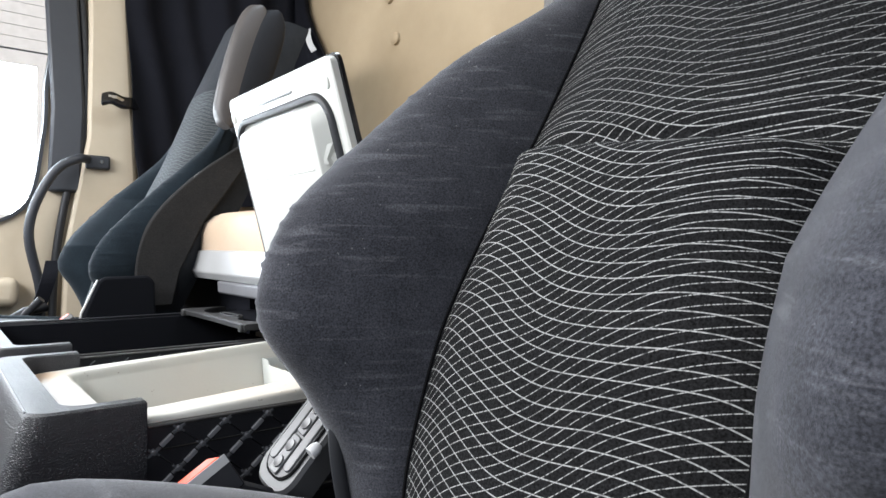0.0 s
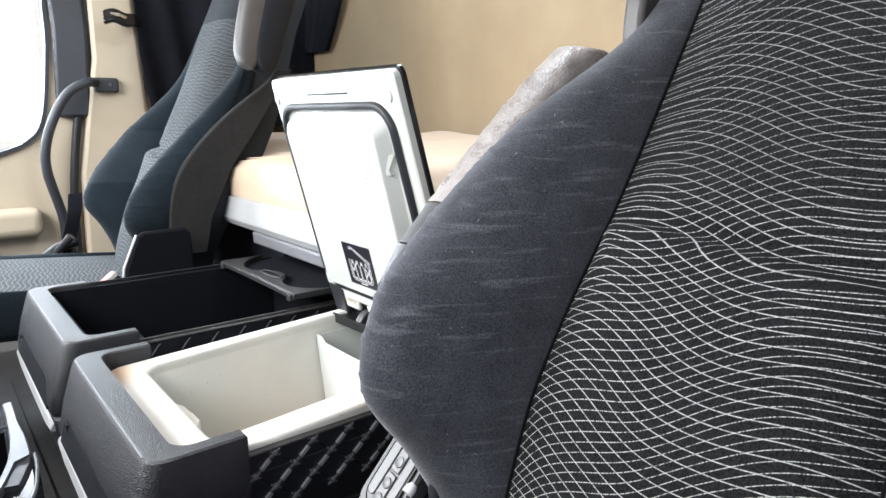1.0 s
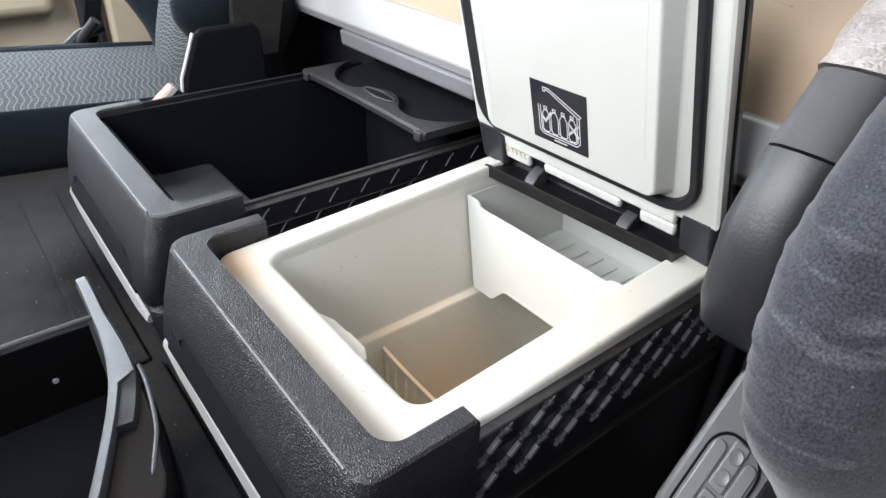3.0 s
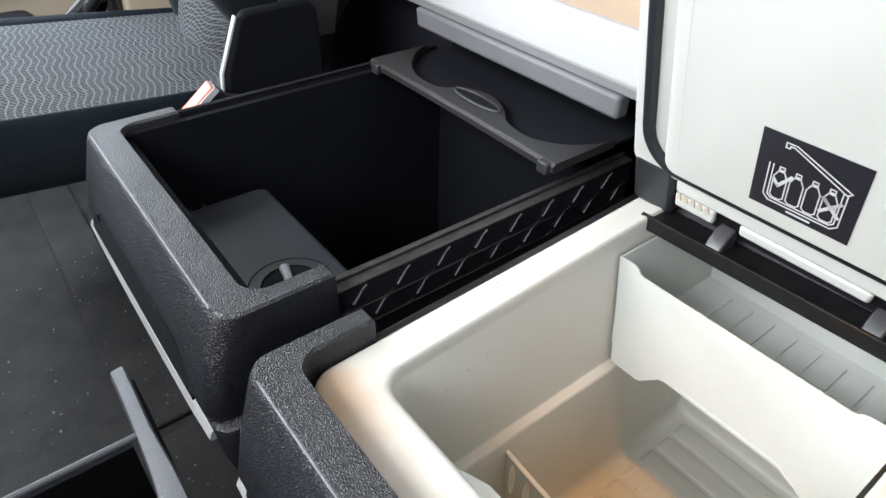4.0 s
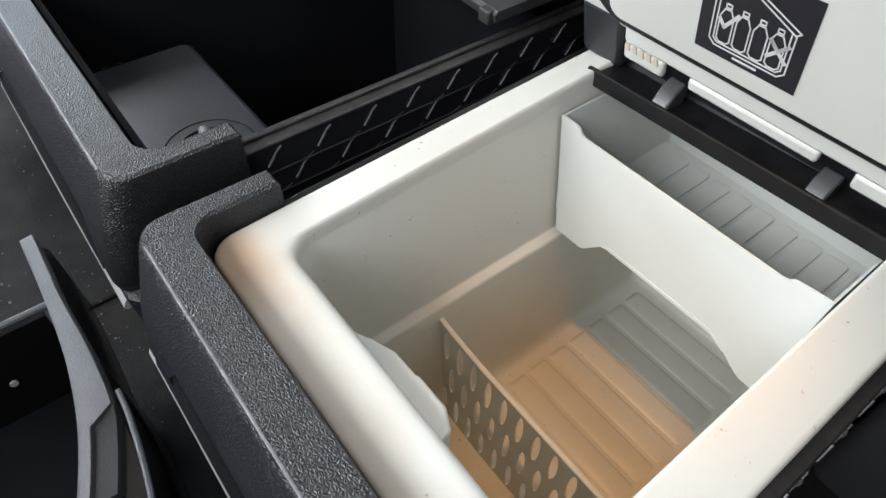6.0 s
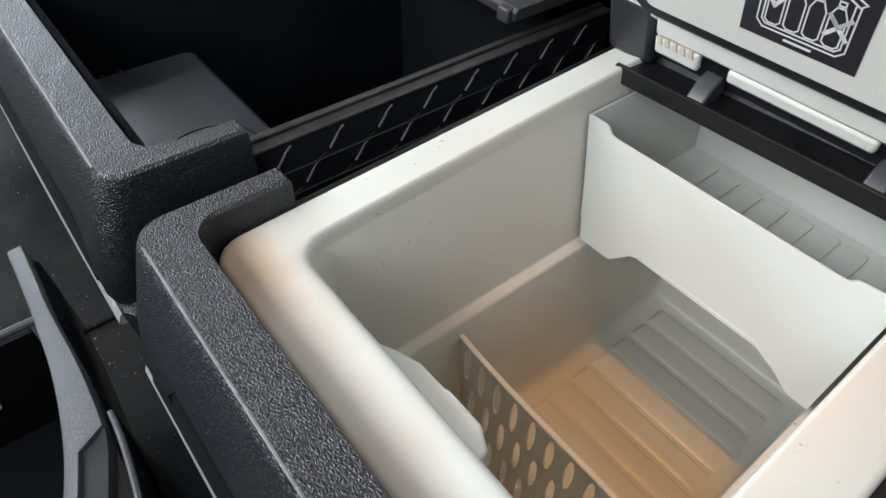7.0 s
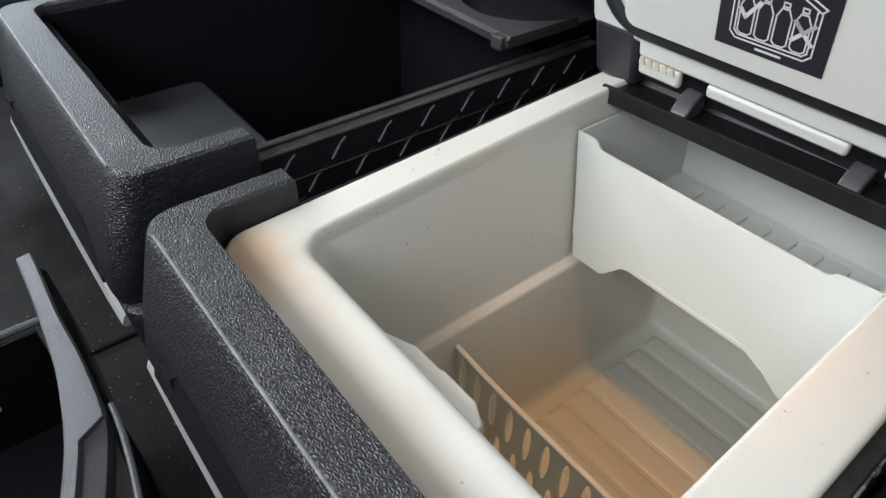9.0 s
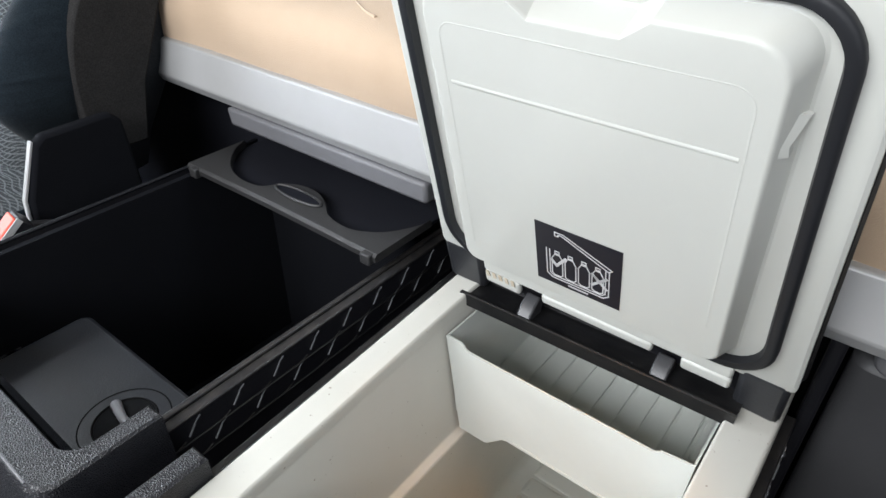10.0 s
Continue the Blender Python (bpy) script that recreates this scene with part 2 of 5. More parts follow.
M_VINYL = shade("worn_grey_vinyl", (0.18, 0.158, 0.148), 0.28, second=(0.34, 0.31, 0.295), scale=30, grain=0.6, grain_scale=330, grain_kind="leather")
M_VINYL2 = shade("grey_brown_vinyl", (0.052, 0.046, 0.044), 0.5, second=(0.065, 0.056, 0.053), scale=12, grain=0.4, grain_scale=300)
M_ARM = shade("dark_armrest_plastic", (0.022, 0.023, 0.026), 0.42, grain=0.2, grain_scale=500)
M_GREY = shade("mid_grey_plastic", (0.058, 0.058, 0.061), 0.48, grain=0.25, grain_scale=600)
M_KEY = shade("grey_button_plastic", (0.1, 0.1, 0.102), 0.36)
M_RED = shade("orange_red_button", (0.8, 0.09, 0.045), 0.4, second=(0.72, 0.1, 0.06))
M_FLOOR = shade("dark_rubber_floor", (0.018, 0.0185, 0.02), 0.6, second=(0.04, 0.039, 0.038), spec=0.15, scale=17, grain=0.6, grain_scale=300, speck=0.3)
M_DUST = shade("pale_crumbs", (0.2, 0.19, 0.175), 0.9)
M_TROUGH = shade("light_grey_frame_plastic", (0.055, 0.058, 0.065), 0.42, grain=0.4, grain_scale=400)
# Ribs and knots are black moulding; their highlights are put into paler colour.
M_RIB = shade("highlit_grey_ribs", (0.17, 0.172, 0.185), 0.3)
M_KNOT = shade("highlit_dark_knots", (0.09, 0.092, 0.1), 0.22)
M_PANEL = shade("satin_grey_panel_plastic", (0.07, 0.07, 0.072), 0.42, second=(0.09, 0.089, 0.088), grain=0.2, grain_scale=600)
M_GLOSS = shade("glossy_black_plastic", (0.008, 0.008, 0.009), 0.16)
M_STICK = shade("black_sticker", (0.012, 0.012, 0.018), 0.35)
M_PRINT = shade("white_print", (0.55, 0.55, 0.55), 0.5)
M_METAL = shade("bright_steel", (0.6, 0.6, 0.6), 0.25, metal=1.0)
M_CEIL = shade("beige_headliner", (0.42, 0.35, 0.26), 0.95, grain=0.4, grain_scale=600)
M_FACADE = shade("white_shutter_paint", (0.75, 0.75, 0.75), 0.6)
M_GROUND = shade("asphalt", (0.05, 0.05, 0.05), 0.9, grain=0.5, grain_scale=80)
M_GLASS = bpy.data.materials.new("window_glass")
M_GLASS.use_nodes = True
_b = M_GLASS.node_tree.nodes["Principled BSDF"]
_b.inputs["Transmission Weight"].default_value, _b.inputs["Roughness"].default_value, _b.inputs["IOR"].default_value = 1.0, 0.0, 1.1
M_LAMP = bpy.data.materials.new("lit_lamp_glass")
M_LAMP.use_nodes = True
_b = M_LAMP.node_tree.nodes["Principled BSDF"]
_b.inputs["Emission Color"].default_value, _b.inputs["Emission Strength"].default_value = (1, 0.7, 0.4, 1), 3.0


# ---- mesh helpers ----
def part(name, bm, material, parent=None, label="", smooth=False, bevel=0.0, segments=2, angle=40):
    bmesh.ops.recalc_face_normals(bm, faces=bm.faces)
    me = bpy.data.meshes.new(name)
    bm.to_mesh(me)
    bm.free()
    me.materials.append(material)
    ob = new(name, me)
    if parent:
        ob.parent = parent
    if label:
        tagged(ob, label)
    if bevel:
        md = ob.modifiers.new("bevel", "BEVEL")
        md.width, md.segments, md.limit_method, md.angle_limit = bevel, segments, "ANGLE", radians(35)
    if smooth or bevel:
        me.set_sharp_from_angle(angle=radians(angle))
        for f in me.polygons:
            f.use_smooth = True
    return ob


def thing(name, label, category, at=(0, 0, 0), group="", kind=""):
    e = new(name)
    e.empty_display_size = 0.05
    e.location = at
    bpy.context.view_layer.update()
    return tagged(e, label, category, group, kind)


def local(parent, ob):
    """Keeps a part built in world places where it is under its thing."""
    ob.matrix_parent_inverse = parent.matrix_world.inverted()
    return ob


def box(x0, x1, y0, y1, z0, z1, bm=None):
    bm = bm or bmesh.new()
    v = [bm.verts.new((x, y, z)) for z in (z0, z1) for x, y in ((x0, y0), (x1, y0), (x1, y1), (x0, y1))]
    for f in ((3, 2, 1, 0), (4, 5, 6, 7), (0, 1, 5, 4), (1, 2, 6, 5), (2, 3, 7, 6), (3, 0, 4, 7)):
        bm.faces.new([v[i] for i in f])
    return bm


def loft(rows, closed=True, caps=(True, True), bm=None, uv=False):
    """A skin over rows of points, each row a loop (closed) or a strip."""
    bm = bm or bmesh.new()
    vs = [[bm.verts.new(p) for p in row] for row in rows]
    k = len(rows[0])
    lay = bm.loops.layers.uv.verify() if uv else None
    for i in range(len(rows) - 1):
        for j in range(k if closed else k - 1):
            q = (j + 1) % k
            f = bm.faces.new((vs[i][j], vs[i][q], vs[i + 1][q], vs[i + 1][j]))
    if closed and caps[0]:
        bm.faces.new(vs[0])
    if closed and caps[1]:
        bm.faces.new(vs[-1])
    return bm


def rrect(x0, x1, y0, y1, r, z, n=5):
    """A rounded rectangle's loop at height z; r may be one radius or four (corners x0y0, x1y0, x1y1, x0y1)."""
    r = r if isinstance(r, (tuple, list)) else (r,) * 4
    out = []
    for (cx, cy, a), q in zip(((x0, y0, 180), (x1, y0, 270), (x1, y1, 0), (x0, y1, 90)), r):
        ox = cx + (q if cx == x0 else -q)
        oy = cy + (q if cy == y0 else -q)
        for i in range(n + 1):
            t = radians(a + 90 * i / n)
            out.append((ox + q * math.cos(t), oy + q * math.sin(t), z))
    return out


def curve_at(table, z):
    """Smooth reading of a table of (z, value)."""
    if z <= table[0][0]:
        return table[0][1]
    for i in range(len(table) - 1):
        a, b = table[i], table[i + 1]
        if z <= b[0]:
            p, q = table[max(i - 1, 0)], table[min(i + 2, len(table) - 1)]
            h = b[0] - a[0]
            m0 = (b[1] - p[1]) / max(b[0] - p[0], 1e-6) * h
            m1 = (q[1] - a[1]) / max(q[0] - a[0], 1e-6) * h
            t = (z - a[0]) / h
            return (2*t**3 - 3*t**2 + 1) * a[1] + (t**3 - 2*t**2 + t) * m0 + (3*t**2 - 2*t**3) * b[1] + (t**3 - t**2) * m1
    return table[-1][1]


def smooth_line(pts, n):
    """n + 1 points on a smooth line through pts."""
    pts = [Vector(p) for p in pts]
    tab = [[(i, p[k]) for i, p in enumerate(pts)] for k in range(len(pts[0]))]
    return [tuple(curve_at(t, i * (len(pts) - 1) / n) for t in tab) for i in range(n + 1)]


def tube(pts, r, n=10, bm=None):
    """A round bar along pts; r is one radius or one for each point."""
    pts = [Vector(p) for p in pts]
    rs = r if isinstance(r, (list, tuple)) else [r] * len(pts)
    rows, side = [], None
    for i, p in enumerate(pts):
        d = (pts[min(i + 1, len(pts) - 1)] - pts[max(i - 1, 0)]).normalized()
        if side is None:
            side = d.orthogonal().normalized()
        side = (side - d * side.dot(d)).normalized()
        up = d.cross(side)
        rows.append([p + rs[i] * (math.cos(2 * math.pi * k / n) * side + math.sin(2 * math.pi * k / n) * up) for k in range(n)])
    return loft(rows, bm=bm)


def slab(pts, z0, z1, bm=None):
    """A plan outline raised from z0 to z1."""
    return loft([[(x, y, z0) for x, y in pts], [(x, y, z1) for x, y in pts]], bm=bm)


def strap(pts, width, thick, across, bm=None):
    """A flat band along pts, its width along the vector across."""
    a = Vector(across).normalized() * width / 2
    rows = []
    pts = [Vector(p) for p in pts]
    for i, p in enumerate(pts):
        d = (pts[min(i + 1, len(pts) - 1)] - pts[max(i - 1, 0)]).normalized()
        u = d.cross(a.normalized()).normalized() * thick / 2
        rows.append([p - a - u, p + a - u, p + a + u, p - a + u])
    return loft(rows, bm=bm)
M_RING = shade("dull_black_gasket", (0.003, 0.003, 0.0035), 0.8, spec=0.1)
M_SHELL2 = shade("dark_grey_side_cloth", (0.022, 0.024, 0.027), 0.95, second=(0.03, 0.032, 0.036), scale=14, grain=0.5, grain_scale=900, spec=0.1, fine=0.3)
M_SPECK = shade("dark_dirt", (0.06, 0.05, 0.04), 0.9)
M_SIDE = shade("grey_brown_side_cloth", (0.021, 0.0205, 0.0205), 0.95, second=(0.028, 0.027, 0.0265), scale=14, grain=0.4, grain_scale=900, spec=0.1, fine=0.3)
M_THIN = shade("thin_white_plastic", (0.68, 0.69, 0.64), 0.4, second=(0.64, 0.65, 0.6), scale=5)
tn = M_THIN.node_tree
through_light = tn.nodes.new("ShaderNodeBsdfTranslucent")
through_light.inputs["Color"].default_value = (0.75, 0.75, 0.69, 1)
blend = tn.nodes.new("ShaderNodeMixShader")
blend.inputs[0].default_value = 0.4
tn.links.new(tn.nodes["Principled BSDF"].outputs[0], blend.inputs[1])
tn.links.new(through_light.outputs[0], blend.inputs[2])
tn.links.new(blend.outputs[0], tn.nodes["Material Output"].inputs["Surface"])
M_EDGE_LIGHT = shade("pale_highlit_edge", (0.22, 0.22, 0.23), 0.5, second=(0.08, 0.08, 0.085), scale=90)
M_SCUFF = shade("scuffed_black_rail", (0.01, 0.01, 0.0115), 0.45, second=(0.034, 0.03, 0.027), scale=75, grain=0.6, grain_scale=160)


def cloth_grid(rows, us, vs):
    """An open skin with its own cloth coordinates in metres."""
    bm = bmesh.new()
    lay = bm.loops.layers.uv.new("UVMap")
    g = [[bm.verts.new(p) for p in row] for row in rows]
    for i in range(len(rows) - 1):
        for j in range(len(rows[0]) - 1):
            f = bm.faces.new((g[i][j], g[i][j + 1], g[i + 1][j + 1], g[i + 1][j]))
            for lp, (a, b) in zip(f.loops, ((i, j), (i, j + 1), (i + 1, j + 1), (i + 1, j))):
                lp[lay].uv = (us[a][b], vs[a][b])
    return bm


# ---- the cab's shell ----
CY = 0.42          # middle of the cab
Y_DRV, Y_PAS = -1.02, 1.92
X_REAR, X_FRONT = 1.22, -1.15
ROOF = 2.0

part_floor = part("floor", box(X_FRONT, X_REAR, Y_DRV, Y_PAS, -0.04, 0.0), M_FLOOR)
tagged(part_floor, "dark rubber cab floor with dust and crumbs", "floor", kind="structure")
# raised rubber strip in front of the drawers, in two lengths
mats = part("floor_mat", box(-0.075, 0.046, -0.45, 0.748, 0.0, 0.012), M_FLOOR, bevel=0.004)
tagged(mats, "dark rubber floor strip in front of the drawers", "floor mat", kind="structure")
mat_b = part("floor_mat", box(-0.055, 0.03, 0.77, 1.6, 0.0, 0.010), M_FLOOR, bevel=0.004)
tagged(mat_b, "dark rubber floor strip by the passenger seat", "floor mat", kind="structure")

tagged(part("wall_rear", box(X_REAR, X_REAR + 0.06, Y_DRV - 0.06, Y_PAS + 0.06, -0.04, ROOF), M_WALL),
       "beige cloth-covered rear wall of the sleeper cab", "wall", kind="structure")
bm = bmesh.new()   # ceiling with an added opening for the unseen overhead fill lamp
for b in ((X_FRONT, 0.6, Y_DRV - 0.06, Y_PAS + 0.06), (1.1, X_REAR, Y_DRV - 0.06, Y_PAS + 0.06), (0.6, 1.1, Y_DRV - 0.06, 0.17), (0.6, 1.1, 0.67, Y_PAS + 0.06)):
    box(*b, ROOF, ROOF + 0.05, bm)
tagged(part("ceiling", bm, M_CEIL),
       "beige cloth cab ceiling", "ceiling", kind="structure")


def wall_with_hole(name, along, at, thick, a0, a1, z0, z1, h0, h1, hz0, hz1, material, label):
    """A wall in four pieces round an opening; along 'x' or 'y'."""
    bm = bmesh.new()
    for p0, p1, q0, q1 in ((a0, h0, z0, z1), (h1, a1, z0, z1), (h0, h1, z0, hz0), (h0, h1, hz1, z1)):
        if p1 - p0 > 1e-4 and q1 - q0 > 1e-4:
            if along == "x":
                box(p0, p1, at, at + thick, q0, q1, bm)
            else:
                box(at, at + thick, p0, p1, q0, q1, bm)
    return tagged(part(name, bm, material), label, "wall", kind="structure")


wall_with_hole("wall_driver_side", "x", Y_DRV - 0.06, 0.06, X_FRONT - 0.06, X_REAR + 0.06, -0.04, ROOF, -0.75, 0.2, 0.45, 1.7, M_DARK,
               "dark driver-side cab wall with the door open")
wall_with_hole("wall_front", "y", X_FRONT - 0.06, 0.06, Y_DRV, Y_PAS, -0.04, ROOF, -0.85, 1.7, 0.85, 1.85, M_DARK,
               "dark front bulkhead below the windscreen opening")
tagged(part("dashboard", box(X_FRONT, -0.62, Y_DRV, Y_PAS, 0.35, 0.84), M_DARK, bevel=0.05, segments=3),
       "dark moulded dashboard", "dashboard", kind="structure")

# passenger side: door with its window, then the pillar and the sleeper's side wall
tagged(part("wall_passenger_side", box(0.3, X_REAR, Y_PAS, Y_PAS + 0.06, -0.04, ROOF), M_TRIM),
       "beige passenger-side pillar and sleeper wall", "wall", kind="structure")
door = thing("door_1", "closed passenger door with beige panel and dark window frame", "door", (-0.2, Y_PAS, 0.3), kind="structure")
win = [(-0.75, 0.72), (-0.3, 0.66), (0.0, 0.66), (0.12, 0.69), (0.19, 0.725), (0.235, 0.79), (0.262, 0.95), (0.275, 1.15), (0.255, 1.72), (-0.5, 1.72), (-0.75, 1.3)]


def ring(pts, grow):
    c = Vector((sum(p[0] for p in pts) / len(pts), sum(p[1] for p in pts) / len(pts)))
    out = []
    for i, p in enumerate(pts):
        a, b = Vector(pts[i - 1]), Vector(pts[(i + 1) % len(pts)])
        d = (b - a).normalized()
        nrm = Vector((d.y, -d.x))
        if nrm.dot(Vector(p) - c) < 0:
            nrm = -nrm
        out.append(tuple(Vector(p) + nrm * grow))
    return out


win = [tuple(p) for p in smooth_line([(*p, 0) for p in win], 44)]
win = [(p[0], p[1]) for p in win]
outer = ring(win, 0.012)
rows = [[(x, Y_PAS + 0.05, z) for x, z in win], [(x, Y_PAS - 0.012, z) for x, z in win], [(x, Y_PAS - 0.012, z) for x, z in outer], [(x, Y_PAS + 0.05, z) for x, z in outer]]
rows.append(rows[0])
local(door, part("window_frame", loft(rows, caps=(False, False)), M_DARK, door, "dark window frame", smooth=True))
# door skin: from the window outline to a big outline round it


def to_edge(x, z):
    c = Vector((-0.25, 1.1))
    d = Vector((x, z)) - c
    k = min((abs((0.3 if d.x > 0 else -1.15) - c.x) / max(abs(d.x), 1e-5)), (abs((1.98 if d.y > 0 else 0.1) - c.y) / max(abs(d.y), 1e-5)))
    return tuple(c + d * k)


far = [to_edge(*p) for p in outer]
rows = [[(x, Y_PAS, z) for x, z in outer], [(x, Y_PAS, z) for x, z in far], [(x, Y_PAS + 0.05, z) for x, z in far], [(x, Y_PAS + 0.05, z) for x, z in outer]]
local(door, part("panel", loft(rows, caps=(False, False)), M_TRIM, door, "beige moulded door panel"))
pane = part("pane", loft([[(x, Y_PAS + 0.02, z) for x, z in win], [(x, Y_PAS + 0.024, z) for x, z in win]]), M_GLASS, door, "clear side window pane")
local(door, pane).visible_shadow = False
bm = box(-0.45, 0.2, Y_PAS - 0.075, Y_PAS, 0.40, 0.50)
local(door, part("door_armrest", bm, M_TRIM, door, "beige padded door armrest", bevel=0.03, segments=4))
bm = box(-0.3, 0.12, Y_PAS - 0.06, Y_PAS, 0.17, 0.32)
local(door, part("door_pocket", bm, M_DARK, door, "dark door pocket", bevel=0.03, segments=3))
# dark upright seal beside the window
bm = loft([[(0.283 + dx, Y_PAS - 0.03, z), (0.385 + dx, Y_PAS - 0.045, z), (0.385 + dx, Y_PAS, z), (0.283 + dx, Y_PAS, z)] for z, dx in ((0.80, 0.0), (1.1, 0.012), (1.7, -0.02))])
local(door, part("pillar_cover", bm, M_DARK, door, "dark blue-grey pillar cover", bevel=0.01))
bm = tube(smooth_line([(0.262, 1.90, 0.3), (0.262, 1.875, 0.45), (0.225, 1.84, 0.62), (0.232, 1.83, 0.72), (0.27, 1.82, 0.82), (0.315, 1.82, 0.885), (0.37, 1.82, 0.915), (0.4, 1.85, 0.918)], 30), 0.016)
local(door, part("grab_handle", bm, M_DARK, door, "dark grab handle", smooth=True))
seal = part("trim", tube(smooth_line([(0.30, 1.9, 0.1), (0.305, 1.9, 0.5), (0.345, 1.9, 0.8), (0.395, 1.9, 1.0), (0.4, 1.9, 1.3), (0.37, 1.9, 1.75)], 24), 0.014), M_SEAL, smooth=True)
tagged(seal, "black rubber door seal along the pillar", "seal", kind="structure")
b_post = part("wall_pillar_trim", loft([[(x0, Y_PAS - 0.05, z), (x1, Y_PAS - 0.05, z), (x1 + 0.02, Y_PAS, z), (x0, Y_PAS, z)] for z, x0, x1 in ((0.05, 0.32, 0.6), (0.6, 0.335, 0.58), (1.0, 0.405, 0.56), (1.4, 0.41, 0.54), (1.95, 0.4, 0.52))]), M_TRIM, bevel=0.012)
tagged(b_post, "beige plastic trim on the pillar behind the door", "pillar trim", kind="structure")

# bracket on the pillar that holds the grab handle's end
hb = part("handle_bracket", box(0.395, 0.475, 1.845, 1.87, 0.885, 0.935), M_DARK, bevel=0.008)
tagged(hb, "dark plastic bracket on the beige pillar", "bracket")
bolt = part("bolt", tube([(0.445, 1.846, 0.912), (0.445, 1.841, 0.912)], 0.006), M_METAL, hb)
# belt guide hook
bm = strap(smooth_line([(0.435, 1.80, 1.128), (0.465, 1.79, 1.137), (0.5, 1.79, 1.125), (0.53, 1.80, 1.128), (0.565, 1.84, 1.13)], 16), 0.05, 0.018, (0.15, 0.5, 1))
hk = part("belt_guide", bm, M_GLOSS, bevel=0.006)
tagged(hk, "black plastic belt guide on the beige pillar", "belt guide")
bm = strap([(0.455, 1.788, 1.14), (0.48, 1.78, 1.138), (0.51, 1.79, 1.128)], 0.012, 0.008, (0.1, 0.3, 1))
part("buckle_slot", bm, M_METAL, hk)

# dark curtain gathered by the pillar
cr = []
for i in range(15):
    z = 0.77 + i * 0.084
    row = []
    for j in range(61):
        u = j / 60
        edge = 0.525 + 0.075 * max(0.0, 1.45 - z) ** 1.5 + 0.006 * math.sin(z * 11)
        x = edge + (1.26 - edge) * u
        y = 1.84 - 0.016 * math.sin(u * 33 + z * 2.5 + 1.2 * math.sin(z * 5)) - 0.03 * math.sin(u * 9 + 1 + z) - 0.06 * u
        row.append((x, y, z))
    cr.append(row)
cr2 = []
for i in range(11):
    z = 1.06 + i * 0.09
    reach = curve_at([(1.0, 0.16), (1.2, 0.3), (1.3, 0.34), (1.45, 0.23), (1.6, 0.13), (1.9, 0.08)], z)
    cr2.append([(1.19 - 0.012 * math.sin(u * 30 + z * 2) - 0.02 * u * (1 - u), 1.84 - reach * u, z) for u in [j / 24 for j in range(25)]])
rear = loft([r + [(x + 0.008, y, z) for x, y, z in reversed(r)] for r in cr2])
rear_curtain = tagged(part("curtain", rear, M_FELT, smooth=True, angle=60), "black cab curtain gathered on the rear wall, with a white tag", "curtain")
bm = strap(smooth_line([(1.165, 1.655, 1.50), (1.16, 1.645, 1.465), (1.155, 1.615, 1.425), (1.15, 1.575, 1.39)], 10), 0.024, 0.002, (0.54, -0.52, 0.39))
part("tag", bm, M_PRINT, rear_curtain, "white cloth tag")
cb = loft([r + [(x, y + 0.008, z) for x, y, z in reversed(r)] for r in cr])
tagged(part("curtain", cb, M_FELT, smooth=True, angle=60), "black pleated cab curtain drawn to the side", "curtain")

for y, z in ((1.10, 1.335), (1.14, 1.49)):
    bt = part("wall_button", tube([(X_REAR, y, z), (X_REAR - 0.012, y, z), (X_REAR - 0.016, y, z)], [0.022, 0.022, 0.016], 20), M_WALL, smooth=True, angle=40)
    tagged(bt, "beige upholstery button on the rear wall", "button", group="wall buttons")

# ---- outside ----
tagged(part("ground", box(-200, 200, -200, 200, -1.35, -1.3), M_GROUND), "grey asphalt yard", "ground", kind="structure")
hall = thing("warehouse", "white industrial building with ribbed shutter cladding", "building", (0, 9, -1.3))
local(hall, part("wall", box(-14, 14, 9.0, 12, -1.3, 3.08), M_FACADE, hall))
slat = part("slat", box(-14, 14, 8.985, 9.1, 0, 0.143), M_FACADE, hall)
slat.location = (0, -9, 4.4)
for i in range(1, 19):
    o = new("slat", slat.data)
    o.parent = hall
    o.location = (0, -9, 4.4 + 0.15 * i)
local(hall, part("roof", box(-14.2, 14.2, 8.9, 12.2, 5.96, 6.15), M_FACADE, hall))

# ceiling lamp
cl = thing("ceiling_lamp", "small round warm ceiling lamp", "lamp", (-0.01, 0.2, ROOF))
bm = tube([(-0.01, 0.2, ROOF), (-0.01, 0.2, ROOF - 0.025)], 0.045, 24)
local(cl, part("housing", bm, M_DARK, cl))
bm = tube([(-0.01, 0.2, ROOF - 0.026), (-0.01, 0.2, ROOF - 0.034)], 0.03, 24)
local(cl, part("lens", bm, M_LAMP, cl, "lit warm lens"))

# ---- bunk ----
bunk = thing("bunk", "silver-edged bunk base across the rear of the cab", "bed", (0.85, CY, 0.5))
prof = [(0.507, 0.535), (0.500, 0.545), (0.503, 0.56), (0.512, 0.60), (0.53, 0.602), (0.53, 0.53), (0.512, 0.527)]
bm = loft([[(x, y, z) for x, z in prof] for y in (Y_DRV + 0.1, 1.86)])
local(bunk, part("front_rail", bm, M_SILVER, bunk, "silver painted front rail", bevel=0.003))
local(bunk, part("base_board", box(0.531, X_REAR - 0.01, Y_DRV + 0.05, Y_PAS - 0.07, 0.535, 0.575), M_BLACK, bunk))
bm = loft([[(0.505, y, 0.527), (0.508, y, 0.497), (0.53, y, 0.495), (0.53, y, 0.527)] for y in (0.445, 0.835)])
local(bunk, part("pull_strip", bm, M_STRIP, bunk, "grey plastic strip under the rail", bevel=0.005))
# Black sheet added where only the shaded space under the bunk is.
local(bunk, part("dark_void_sheet", box(0.60, 0.615, 0.86, Y_PAS - 0.1, 0.0, 0.53), M_FELT, bunk, "black sheet for the shaded space under the bunk"))
